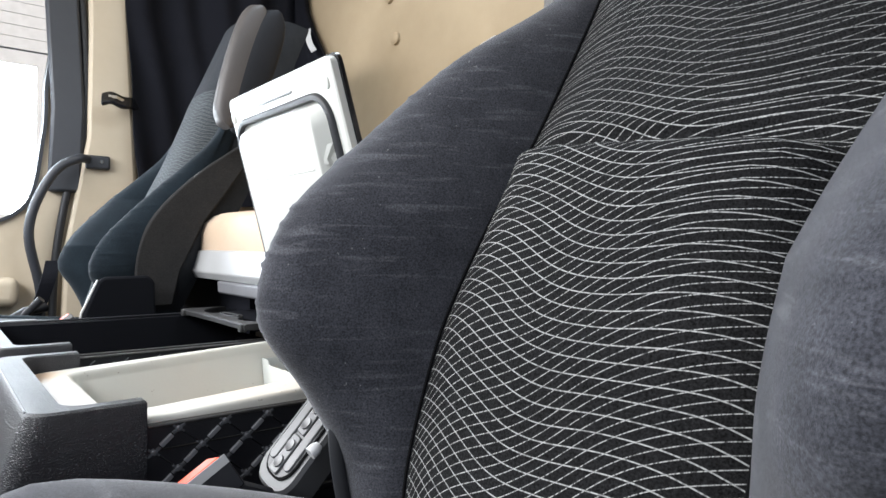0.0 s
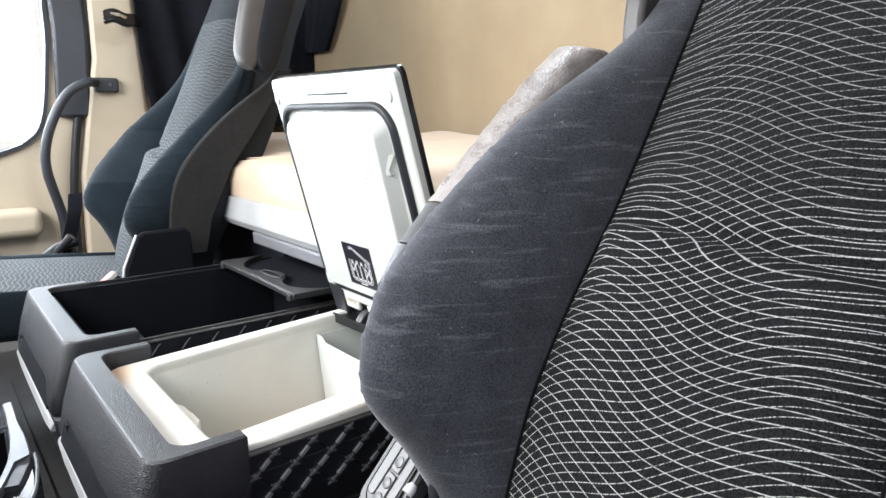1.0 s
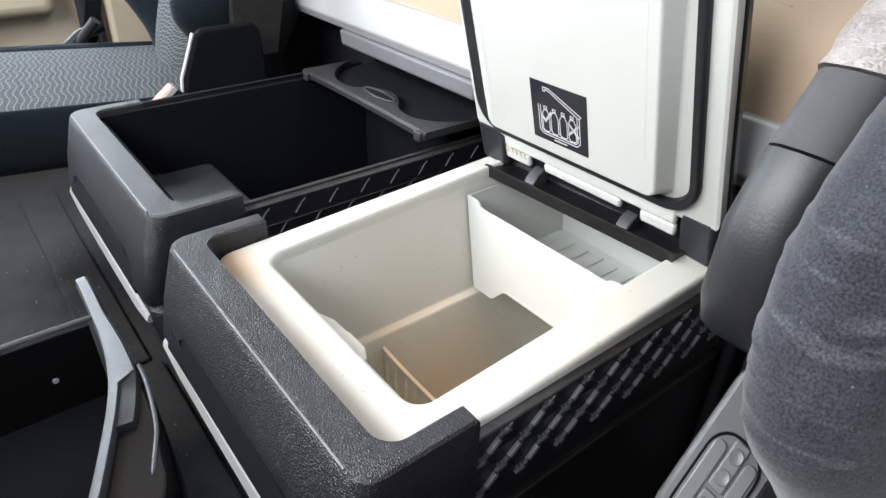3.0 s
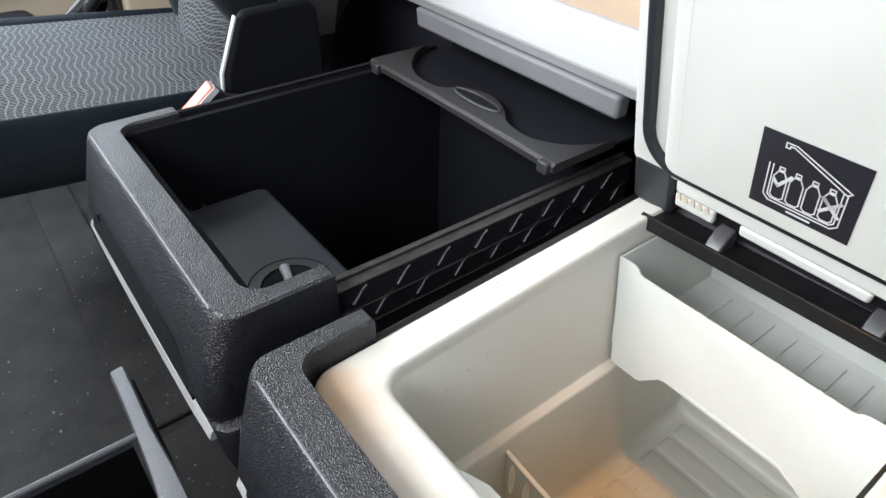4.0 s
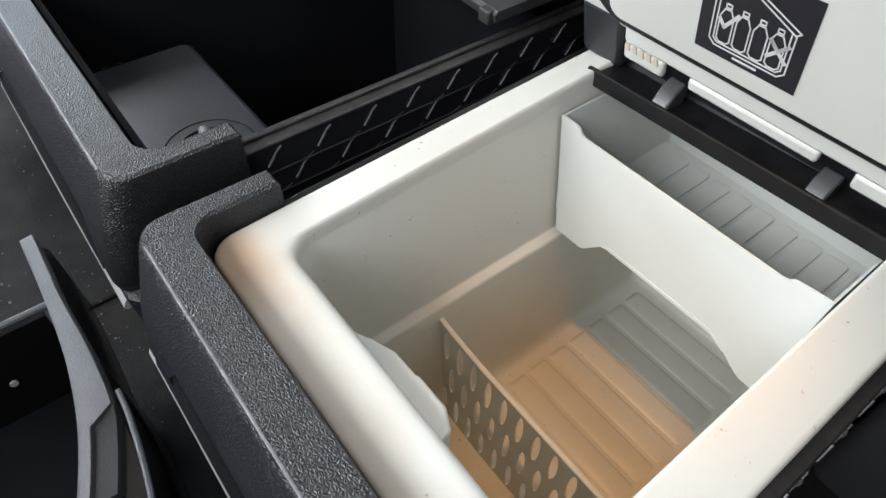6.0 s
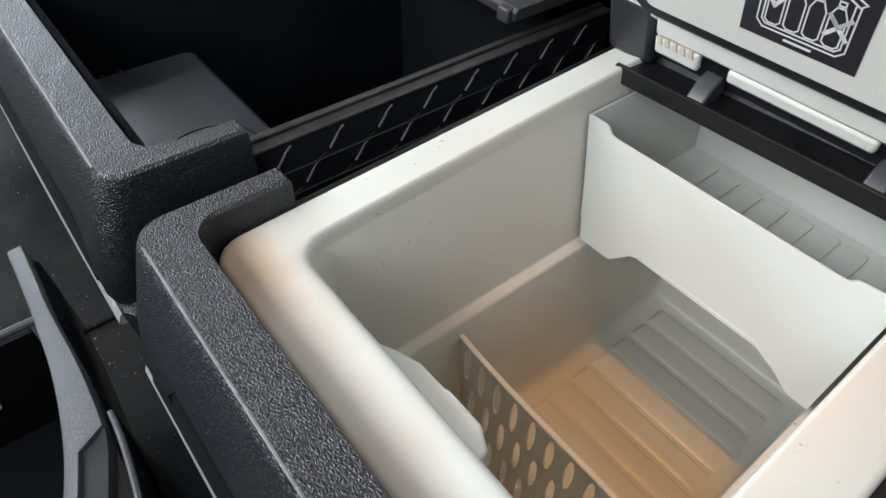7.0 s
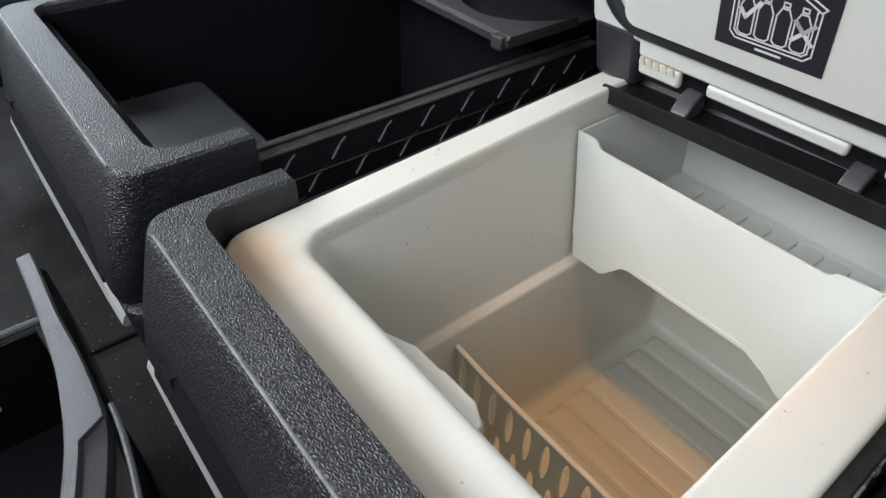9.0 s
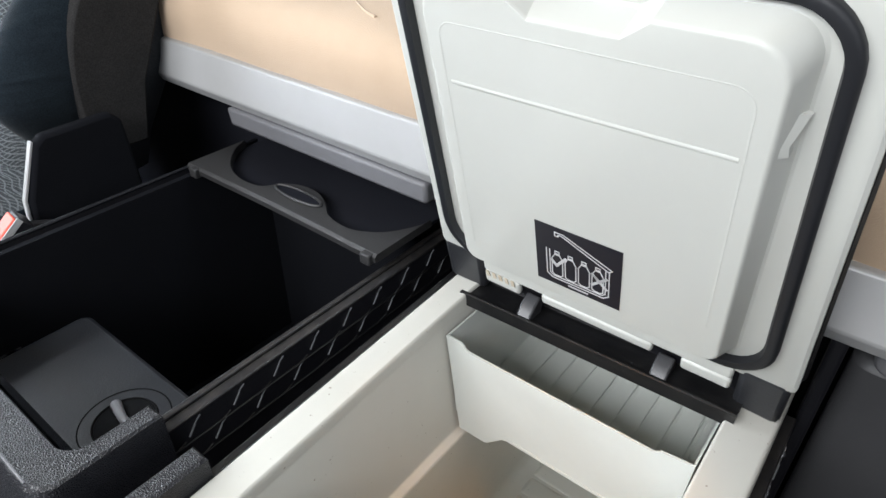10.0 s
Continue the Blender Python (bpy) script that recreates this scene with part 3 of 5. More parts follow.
local(bunk, part("bunk_support", box(0.9, X_REAR - 0.01, Y_DRV + 0.05, Y_PAS - 0.07, 0.0, 0.53), M_BLACK, bunk))
local(bunk, part("locker_front", loft([rrect(0.552, 0.6, Y_DRV + 0.1, -0.02, 0.02, z) for z in (0.04, 0.49)]), M_GREY, bunk, "dark under-bunk locker front", bevel=0.01))
local(bunk, part("locker_post", box(0.54, 0.6, -0.014, 0.0, 0.04, 0.52), M_BLACK, bunk, bevel=0.004))
local(bunk, part("locker_shelf", loft([rrect(0.534, 0.6, -0.5, -0.035, 0.02, z) for z in (0.492, 0.512)]), M_STRIP, bunk, bevel=0.004))
mt = thing("mattress", "beige quilted mattress on the bunk", "mattress", (0.85, CY, 0.58))
rows = []
ny = 80
for i in range(ny + 1):
    y = Y_DRV + 0.12 + (1.84 - Y_DRV - 0.12) * i / ny
    e = 0.004 * math.sin(y * 9) + 0.003 * math.sin(y * 23)
    row = [(0.527, y, 0.585), (0.519 + e * 0.5, y, 0.605), (0.518 + e, y, 0.645), (0.527 + e, y, 0.672), (0.55, y, 0.69 + e)]
    row += [(0.62 + 0.06 * k, y, 0.70 + 0.006 * k + e + 0.004 * math.sin(k * 1.7 + y * 6)) for k in range(10)]
    row += [(1.19, y, 0.75), (1.19, y, 0.585)]
    rows.append(row)
local(mt, part("cover", loft(rows), M_MATT, mt, smooth=True, angle=60))
bm = bmesh.new()
for k in range(3):
    pts = []
    for i in range(41):
        u = i / 40
        y = 0.05 + 0.52 * k + 0.42 * u
        x = 0.565 + 0.05 * (1 - math.cos(u * 2 * math.pi)) + 0.01 * math.sin(9 * u)
        pts.append((x, y, 0.6925 + (x - 0.55) * 0.105 + 0.004 * math.sin(y * 9)))
    tube(pts, 0.0022, 5, bm)
local(mt, part("quilting_seam", bm, M_MATT, mt, smooth=True))

# ---- refrigerator drawer ----
def u_shape(x0, x1, y0, y1, d, w, r, ri, z, n=6):
    """Plan of a drawer's front cap: a front with two short wings."""
    o = [(x1, y0)]
    o += [(x0 + r - r * math.sin(t), y0 + r - r * math.cos(t)) for t in [math.pi / 2 * i / n for i in range(n + 1)]]
    o += [(x0 + r - r * math.cos(t), y1 - r + r * math.sin(t)) for t in [math.pi / 2 * i / n for i in range(n + 1)]]
    o += [(x1, y1), (x1, y1 - w)]
    o += [(x0 + d + ri - ri * math.sin(t), y1 - w - ri + ri * math.cos(t)) for t in [math.pi / 2 * i / n for i in range(n + 1)]]
    o += [(x0 + d + ri - ri * math.cos(t), y0 + w + ri - ri * math.sin(t)) for t in [math.pi / 2 * i / n for i in range(n + 1)]]
    o += [(x1, y0 + w)]
    return [(x, y, z) for x, y in o]


def drawer_front(host, y0, y1, top):
    xe = 0.136
    rows = [u_shape(0.001, xe, y0 + 0.004, y1 - 0.004, 0.065, 0.022, 0.016, 0.02, top - 0.118),
            u_shape(-0.001, xe, y0, y1, 0.067, 0.022, 0.018, 0.02, top - 0.108),
            u_shape(0.009, xe, y0, y1, 0.054, 0.022, 0.02, 0.02, top - 0.06),
            u_shape(0.0255, xe, y0, y1, 0.037, 0.022, 0.02, 0.02, top - 0.008),
            u_shape(0.0282, xe, y0 + 0.0008, y1 - 0.0008, 0.0333, 0.021, 0.02, 0.02, top - 0.0025),
            u_shape(0.0312, xe - 0.002, y0 + 0.003, y1 - 0.003, 0.0293, 0.016, 0.02, 0.023, top),
            u_shape(0.0324, xe - 0.003, y0 + 0.004, y1 - 0.004, 0.0271, 0.014, 0.02, 0.023, top)]
    local(host, part("front_cap", loft(rows), M_CAP, host, "grained charcoal front cap", smooth=True, angle=28))
    # Pale bar puts the edge's highlight into colour, along with its wear.
    local(host, part("edge_highlight", tube([(0.0296, y0 + 0.024, top - 0.001), (0.0296, y1 - 0.024, top - 0.001)], 0.0011, 6), M_EDGE_LIGHT, host, "pale line for the highlight on the worn edge", smooth=True))
    # hand grip: raised black panel for the scoop's shade, above a grey lip
    n = 16
    rows = []
    for i in range(n + 1):
        u = i / n
        y = y0 + 0.045 + (y1 - y0 - 0.075) * u
        h = 0.042 * min(1, 6 * u + 0.15) ** 0.5 * min(1, 9 * (1 - u) + 0.35)
        zb = top - 0.117
        rows.append([(-0.0024, y, zb), (-0.0004, y, zb + h * 0.6), (0.0036, y, zb + h), (0.03, y, zb + h), (0.03, y, zb)])
    local(host, part("grip_shade_panel", loft(rows), M_LINING, host, "black panel for the shaded grip recess", smooth=True))
    # Black block for the shade in the grip's hole; nothing is cut.
    local(host, part("grip_hole_patch", box(0.001, 0.02, y1 - 0.08, y1 - 0.062, top - 0.092, top - 0.074), M_FELT, host))
    rows = []
    for i in range(n + 1):
        u = i / n
        y = y0 + 0.012 + (y1 - y0 - 0.02) * u
        bow = -0.001 * math.sin(math.pi * u)
        w = 0.006 + 0.011 * min(1, 8 * u, 8 * (1 - u))
        zb = top - 0.118 - 0.012 * (1 - u)
        rows.append([(0.0025 + bow, y, zb), (-0.001 + bow, y, zb - 0.004), (-0.0035 + bow, y, zb - w - 0.004), (-0.002 + bow, y, zb - w - 0.007), (0.02, y, zb - w - 0.009), (0.02, y, zb)])
    local(host, part("grip_lip", loft(rows), M_LIP, host, "worn grey grip lip", smooth=True, angle=30))
    rows = [u_shape(x0, 0.138, y0 + dy, y1 - dy, max(0.062 - x0, 0.008), 0.008, 0.018, 0.006, z) for x0, dy, z in ((0.004, 0.002, top - 0.1183), (0.002, -0.0075, top - 0.1222), (0.0015, -0.0088, top - 0.126), (0.005, -0.008, top - 0.17), (0.05, 0.006, 0.075))]
    local(host, part("lower_body", loft(rows), M_CAP, host, "charcoal plastic lower body", smooth=True, angle=30))
    for ya in (y0 + 0.006, y1 - 0.011):
        local(host, part("chassis_side", box(0.138, 0.66, ya, ya + 0.005, 0.045, top - 0.145), M_BLACK, host, "black drawer chassis side"))


def lattice_wall(host, y, x0, x1, z0, z1, drop=0.0, thick=0.006, sparse=False):
    """A black side wall with raised bars in a net of lozenges."""
    w = part("side_wall", box(x0, x1, y, y + thick, z0, z1), M_BLACK, host, "black side wall with raised lattice ribs")
    local(host, w)
    local(host, part("top_bead", box(x0, x1, y - 0.002, y + thick + 0.004, z1, z1 + 0.004), M_SCUFF, host, bevel=0.0015))
    local(host, part("top_lip", box(x0, x1, y + thick + 0.0045, y + thick + 0.011, z1 + 0.001, z1 + 0.007), M_SCUFF, host, bevel=0.0015))
    if sparse:
        # two staggered rows of short slanting bars, each with a small hook, over a low ridge
        for row, (za, xs) in enumerate(((z1 - 0.022, x0 + 0.016), (z1 - 0.047, x0 + 0.04))):
            x = xs
            while x < x1 - 0.02:
                bm = strap([Vector((x + 0.001, y - 0.001, za + 0.0012)), Vector((x + 0.0095, y - 0.001, za + 0.0122))], 0.0013, 0.0016, (0, 1, 0))
                strap([Vector((x + 0.0095, y - 0.0004, za + 0.0122)), Vector((x + 0.0125, y - 0.0004, za + 0.0155))], 0.001, 0.0012, (0, 1, 0), bm)
                strap([Vector((x + 0.0125, y - 0.0006, za + 0.0155)), Vector((x + 0.0165, y - 0.0006, za + 0.0185))], 0.0014, 0.0014, (0, 1, 0), bm)
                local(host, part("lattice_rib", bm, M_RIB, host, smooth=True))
                local(host, part("low_ridge", tube([(x - 0.003, y, za - 0.003), (x - 0.018, y, za - 0.0085)], 0.0008, 5), M_RAIL, host, smooth=True))
                x += 0.0505
        for dz in (0.029, 0.054):
            local(host, part("wall_ridge", tube([(x0 + 0.004, y - 0.0005, z1 - dz), (x1, y - 0.0005, z1 - dz)], 0.0011, 6), M_RAIL, host, smooth=True))
        return
    px, pz = 0.051, 0.0435
    nx = int((x1 - x0) / px)
    for a in range(-3, nx + 3):
        for k in range(4):
            xa, za = x0 + 0.032 + a * px + (k % 2) * px / 2, z1 - 0.0035 - drop - k * pz / 2
            xb, zb = xa - px / 2, za - pz / 2
            if k < 3 and min(xa, xb) > x0 - 0.001 and max(xa, xb) < x1 - 0.004:
                p, q = Vector((xa, y - 0.002, za)), Vector((xb, y - 0.002, zb))
                local(host, part("rib_link", tube([(xa, y - 0.0003, za), (xb, y - 0.0003, zb)], 0.0009, 5), M_GLOSS, host, smooth=True))
                bm = strap([p.lerp(q, 0.27), p.lerp(q, 0.73)], 0.0042, 0.005, (0, 1, 0))
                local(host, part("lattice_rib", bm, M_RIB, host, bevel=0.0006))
            if k < 3 and xa > x0 + 0.002 and xa + px / 2 < x1 - 0.004:
                local(host, part("cross_ridge", tube([(xa, y, za), (xa + px / 2, y, za - pz / 2)], 0.0008, 5), M_GLOSS, host, smooth=True))
            if x0 + 0.004 < xa < x1 - 0.004:
                bm = tube([(xa, y + 0.001, za), (xa, y - 0.0036, za), (xa, y - 0.0045, za)], [0.0042, 0.0036, 0.002], 8)
                strap([Vector((xa - 0.0065, y - 0.001, za - 0.0045)), Vector((xa + 0.0065, y - 0.001, za + 0.0045))], 0.0045, 0.003, (0, 1, 0), bm)
                strap([Vector((xa - 0.006, y - 0.001, za + 0.004)), Vector((xa + 0.006, y - 0.001, za - 0.004))], 0.0035, 0.0026, (0, 1, 0), bm)
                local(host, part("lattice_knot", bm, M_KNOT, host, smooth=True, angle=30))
    local(host, part("wall_ridge", tube([(x0 + 0.004, y - 0.0002, z1 - 0.024), (x1, y - 0.0002, z1 - 0.024)], 0.0012, 6), M_RAIL, host, smooth=True))


TOP = 0.45
fr = thing("refrigerator_drawer", "pulled-out cab refrigerator drawer with white liner and open lid", "refrigerator", (0.25, 0.2, 0.0))
drawer_front(fr, -0.004, 0.398, TOP)
RIM = 0.4375
LX0, LX1, LY0, LY1 = 0.066, 0.63, 0.009, 0.375
IX0, IX1, IY0, IY1 = 0.1175, 0.492, 0.052, 0.339
BACK = 0.612       # the cavity runs on under the hinge rail
RO, RI = (0.02, 0.008, 0.008, 0.022), (0.022, 0.010, 0.010, 0.022)
rows = [rrect(LX0, LX1, LY0, LY1, RO, 0.2),
        rrect(LX0, LX1, LY0, LY1, RO, RIM - 0.008),
        rrect(LX0, LX1, LY0, LY1, RO, RIM - 0.004),
        rrect(LX0 + 0.0012, LX1 - 0.001, LY0 + 0.0012, LY1 - 0.0012, RO, RIM - 0.0012),
        rrect(LX0 + 0.004, LX1 - 0.004, LY0 + 0.003, LY1 - 0.003, RO, RIM),
        rrect(LX0 + 0.008, LX1 - 0.005, LY0 + 0.005, LY1 - 0.005, RO, RIM)]
for ox, oy, rim_z in ((0.0225, 0.0036, RIM), (0.0165, 0.0026, RIM), (0.012, 0.0022, RIM - 0.0002), (0.0075, 0.0014, RIM - 0.0008), (0.0038, 0.0006, RIM - 0.0024), (0.0016, 0.0001, RIM - 0.0052), (0.0008, -0.0002, RIM - 0.009), (0.0, -0.0005, RIM - 0.014), (-0.0001, -0.0006, RIM - 0.017)):
    rows.append(rrect(IX0 - ox, IX1 + 0.3 * oy, IY0 - oy, IY1 + oy, RI, rim_z))
IYL = IY1 - 0.013
rows += [rrect(IX0 + 0.0002, BACK, IY0 + 0.0007, IY1 - 0.0011, RI, RIM - 0.0178),
        rrect(IX0 + 0.006, BACK, IY0 + 0.002, IYL - 0.002, (0.022, 0.01, 0.01, 0.024), 0.268),
        rrect(IX0 + 0.006, BACK - 0.001, IY0 + 0.0022, IYL - 0.0022, (0.022, 0.01, 0.01, 0.024), 0.265),
        rrect(IX0 + 0.008, BACK - 0.002, IY0 + 0.003, IYL - 0.0035, (0.022, 0.01, 0.01, 0.022), 0.2635),
        rrect(IX0 + 0.022, BACK - 0.004, IY0 + 0.009, IYL - 0.011, (0.02, 0.01, 0.01, 0.016), 0.262),
        rrect(IX0 + 0.0235, BACK - 0.005, IY0 + 0.0105, IYL - 0.0125, (0.02, 0.01, 0.01, 0.015), 0.2605),
        rrect(IX0 + 0.024, BACK - 0.006, IY0 + 0.011, IYL - 0.013, (0.02, 0.01, 0.01, 0.015), 0.257)]
tub = [rows[-1],
        rrect(IX0 + 0.03, BACK - 0.012, IY0 + 0.018, IYL - 0.026, (0.02, 0.012, 0.012, 0.014), 0.082),
        rrect(IX0 + 0.032, BACK - 0.014, IY0 + 0.021, IYL - 0.030, (0.02, 0.012, 0.012, 0.014), 0.072),
        rrect(IX0 + 0.037, BACK - 0.019, IY0 + 0.027, IYL - 0.036, (0.016, 0.01, 0.01, 0.012), 0.0675),
        rrect(IX0 + 0.044, BACK - 0.026, IY0 + 0.034, IYL - 0.044, (0.016, 0.01, 0.01, 0.012), 0.066)]


def rim_rise(x, z):
    """The rim climbs a little towards the hinge."""
    return 0.06 * (min(x, 0.5) - 0.29) * min(1, max(0, (z - 0.26) / 0.17))


rows = [[(x, y, z + rim_rise(x, z)) for x, y, z in row] for row in rows]
local(fr, part("liner", loft(rows, caps=(False, False)), M_WHITE, fr, "off-white moulded liner with brownish rim", smooth=True, angle=50))
local(fr, part("tub", loft(tub, caps=(False, True)), M_TUB, fr, "grey-beige cooling tub below the ledge", smooth=True, angle=50))
for i in range(7):
    x = 0.345 + i * 0.037
    rib = loft([[(x + 0.0165 * math.cos(t), y, 0.0655 + 0.0034 * k * math.sin(t)) for t in [math.pi * j / 8 for j in range(9)]] for y, k in ((IY0 + 0.038, 0.1), (IY0 + 0.046, 0.9), (IY0 + 0.052, 1), (IYL - 0.062, 1), (IYL - 0.056, 0.9), (IYL - 0.05, 0.1))])
    local(fr, part("floor_rib", rib, M_TUB, fr, smooth=True, angle=70))
lattice_wall(fr, 0.001, 0.137, 0.52, 0.316, 0.418)
local(fr, part("side_flange", box(0.12, 0.52, -0.006, 0.02, 0.308, 0.316), M_RAIL, fr, bevel=0.002))
for name, ya, yb, high, m in (("side_wall", 0.3755, 0.382, -0.009, M_BLACK), ("casing_lip", 0.3825, 0.3935, -0.014, M_RAIL)):
    bm = loft([[(x, ya, 0.28), (x, yb, 0.28), (x, yb, RIM + high + rim_rise(x, RIM)), (x, ya, RIM + high + rim_rise(x, RIM))] for x in (0.13, 0.62)])
    local(fr, part(name, bm, m, fr, bevel=0.002))
# thermostat cover at the front inside
plan = [(0.12, 0.262), (0.129, 0.2445), (0.1365, 0.226), (0.1372, 0.202), (0.1388, 0.199), (0.139, 0.17), (0.131, 0.1545), (0.12, 0.152)]
bm = loft([[(x, y, z) for x, y in plan] for z in (0.325, 0.3985)] + [[(0.12 + (x - 0.12) * 0.92, y, 0.4005) for x, y in plan]])
local(fr, part("thermostat_cover", bm, M_BIN, fr, "white moulded cover on the front wall", bevel=0.004))
# hinge rail with two clips
prof = [(0.4495, -0.0165), (0.449, -0.001), (0.4505, 0.0), (0.4535, -0.0005), (0.456, -0.004), (0.488, -0.005), (0.49, 0.0), (0.522, 0.0), (0.522, -0.012), (0.457, -0.012), (0.453, -0.0165)]
bm = loft([[(x, y, 0.4590 - 0.031 * y + h) for x, h in prof] for y in (0.043, 0.348)])
local(fr, part("hinge_rail", bm, M_RAIL, fr, "dusty black hinge rail"))

LEAN_LID = radians(15.0)
LO = Vector((0.474, 0.0, 0.448))
LV = Vector((-math.sin(LEAN_LID), 0, math.cos(LEAN_LID)))
LN = Vector((-math.cos(LEAN_LID), 0, -math.sin(LEAN_LID)))


def on_lid(u, v, w):
    return tuple(LO + Vector((0, u, 0)) + LV * v + LN * w)


def lid_loop(u0, u1, v0, v1, r, w):
    return [on_lid(a + 0.045 * (b - 0.15) * max(0.0, 1 - a / 0.33), b, w) for a, b, _ in rrect(u0, u1, v0, v1, r, 0, 8)]


LU0, LU1, LV0, LV1 = 0.013, 0.382, 0.046, 0.432
lid = part("lid", loft([lid_loop(LU0, LU1, LV0, LV1, 0.012, -0.012), lid_loop(LU0, LU1, LV0, LV1, 0.012, -0.002), lid_loop(LU0 + 0.003, LU1 - 0.003, LV0 + 0.003, LV1 - 0.003, 0.012, 0.0)]), M_LID, fr, "off-white refrigerator lid standing open", smooth=True, angle=30)
local(fr, lid)
part("outer_shell", loft([lid_loop(LU0 - 0.003, LU1 + 0.003, LV0 + 0.004, LV1 + 0.004, 0.014, -0.013), lid_loop(LU0 - 0.003, LU1 + 0.003, LV0 + 0.004, LV1 + 0.004, 0.014, -0.019), lid_loop(LU0 + 0.004, LU1 - 0.004, LV0 + 0.01, LV1 - 0.004, 0.014, -0.024)]), M_GLOSS, lid, "glossy black outer shell", smooth=True, angle=30)
# seal: a rubber band round the raised panel
SU0, SU1, SV0, SV1 = 0.033, 0.367, 0.056, 0.3925
rows = []
for grow, w in ((0, 0.0005), (0, 0.006), (-0.0035, 0.0085), (-0.0095, 0.0075), (-0.0115, 0.0005)):
    rows.append(lid_loop(SU0 - 0 - grow, SU1 + grow, SV0 - grow, SV1 + grow, 0.045 + grow, w))
part("seal", loft(rows, caps=(False, False)), M_SEAL, lid, "black rubber seal", smooth=True, angle=60)
# raised panel with a notch for the latch in its upper edge
def panel_loop(g, w):
    u0, u1, v0, v1 = 0.0715 + g, 0.3265 - g, 0.078 + g * 0.5, 0.367 - g
    c, n = 0.2035, 6
    pts = []
    for cu, cv, r, a0 in ((u0, v0, 0.012, 180), (u1, v0, 0.012, 270), (u1, v1, 0.026, 0)):
        ou, ov = cu + (r if cu == u0 else -r), cv + (r if cv == v0 else -r)
        pts += [(ou + r * math.cos(radians(a0 + 90 * k / n)), ov + r * math.sin(radians(a0 + 90 * k / n))) for k in range(n + 1)]
    pts += [(c + 0.052 - g * 0.3, v1), (c + 0.033 - g * 0.3, v1 - 0.014), (c - 0.033 + g * 0.3, v1 - 0.014), (c - 0.052 + g * 0.3, v1)]
    r = 0.026
    pts += [(u0 + r + r * math.cos(radians(90 + 90 * k / n)), v1 - r + r * math.sin(radians(90 + 90 * k / n))) for k in range(n + 1)]
    return [on_lid(a, b, w) for a, b in pts]


part("raised_panel", loft([panel_loop(-0.0115, 0.0), panel_loop(-0.0095, 0.0012), panel_loop(-0.008, 0.004), panel_loop(-0.0018, 0.0195), panel_loop(-0.0006, 0.0215), panel_loop(0.0006, 0.0223), panel_loop(0.002, 0.0225)], caps=(False, True)), M_LID, lid, smooth=True, angle=26)
bm = loft([[on_lid(u, v, w) for v, w in ((0.2860, 0.0222), (0.2873, 0.0230), (0.2885, 0.0233), (0.2897, 0.0230), (0.2910, 0.0222))] for u in (0.088, 0.309)])
part("panel_ridge", bm, M_LID, lid, smooth=True, angle=80)
bead = [(0.314, 0.105)] + [(0.314, 0.32)] + [(0.302 + 0.012 * math.cos(radians(k * 15)), 0.327 + 0.012 * math.sin(radians(k * 15))) for k in range(7)] + [(0.25, 0.339), (0.112, 0.339)] + [(0.1 - 0.015 * math.sin(radians(k * 15)), 0.324 + 0.015 * math.cos(radians(k * 15))) for k in range(7)] + [(0.0848, 0.12)]
part("panel_bead", tube([on_lid(a, b, 0.0218) for a, b in bead], 0.0011, 6), M_LID, lid, smooth=True)
bm = loft([[on_lid(u, v, 0.001), on_lid(u + 0.009, v + 0.001, 0.001), on_lid(u + 0.009, v + 0.001, w1), on_lid(u, v, w0)] for u, v, w0, w1 in ((0.0635, 0.292, 0.012, 0.020), (0.0645, 0.300, 0.013, 0.0205), (0.059, 0.319, 0.003, 0.010))])
part("side_tab", bm, M_LID, lid, smooth=True)
for u in (0.042, 0.371):
    part("screw_boss", loft([[on_lid(u + r * math.cos(t), 0.399 + 1.5 * r * math.sin(t), w) for t in [k * math.pi / 6 for k in range(12)]] for r, w in ((0.006, 0.0), (0.006, 0.002), (0.0045, 0.003))]), M_LID, lid, smooth=True, angle=30)
part("slot", loft([[on_lid(u, v, 0.0008) for u, v in ((0.144, 0.404), (0.263, 0.404), (0.263, 0.4065), (0.144, 0.4065))], [on_lid(u, v, 0.002) for u, v in ((0.144, 0.404), (0.263, 0.404), (0.263, 0.4065), (0.144, 0.4065))]]), M_CLIP, lid)
# lower hinge leaf with its pictogram plate, cut round the clips
for a, b, v0, v1 in ((0.058, 0.104, 0.018, 0.034), (0.132, 0.254, 0.021, 0.034), (0.281, 0.326, 0.016, 0.034), (0.058, 0.326, 0.0345, 0.0575)):
    bm = loft([[on_lid(u, v, w) for u, v in ((a, v0), (b, v0), (b, v1), (a, v1))] for w in (-0.006, 0.002)])
    part("hinge_leaf", bm, M_LID, lid, bevel=0.003)
for a, b in ((LU0 - 0.001, 0.054), (0.33, LU1 - 0.002)):
    bm = loft([[on_lid(u, v, w) for u, v in ((a, -0.005), (b, -0.005), (b, 0.057), (a, 0.057))] for w in (-0.03, 0.001)])
    part("hinge_knuckle", bm, M_ARM, lid, "dark plastic hinge knuckle", bevel=0.006)
part("hinge_back", loft([[on_lid(u, v, w) for u, v in ((0.03, 0.0), (0.34, 0.0), (0.34, 0.07), (0.03, 0.07))] for w in (-0.03, -0.013)]), M_BLACK, lid)
bm = bmesh.new()
for k in range(5):
    a = 0.286 + 0.008 * k
    loft([[on_lid(u, v, w) for u, v in ((a, 0.028), (a + 0.004, 0.028), (a + 0.005, 0.036), (a + 0.001, 0.036))] for w in (0.0022, 0.003)], bm=bm)
part("embossed_mark", bm, M_TRIM, lid)
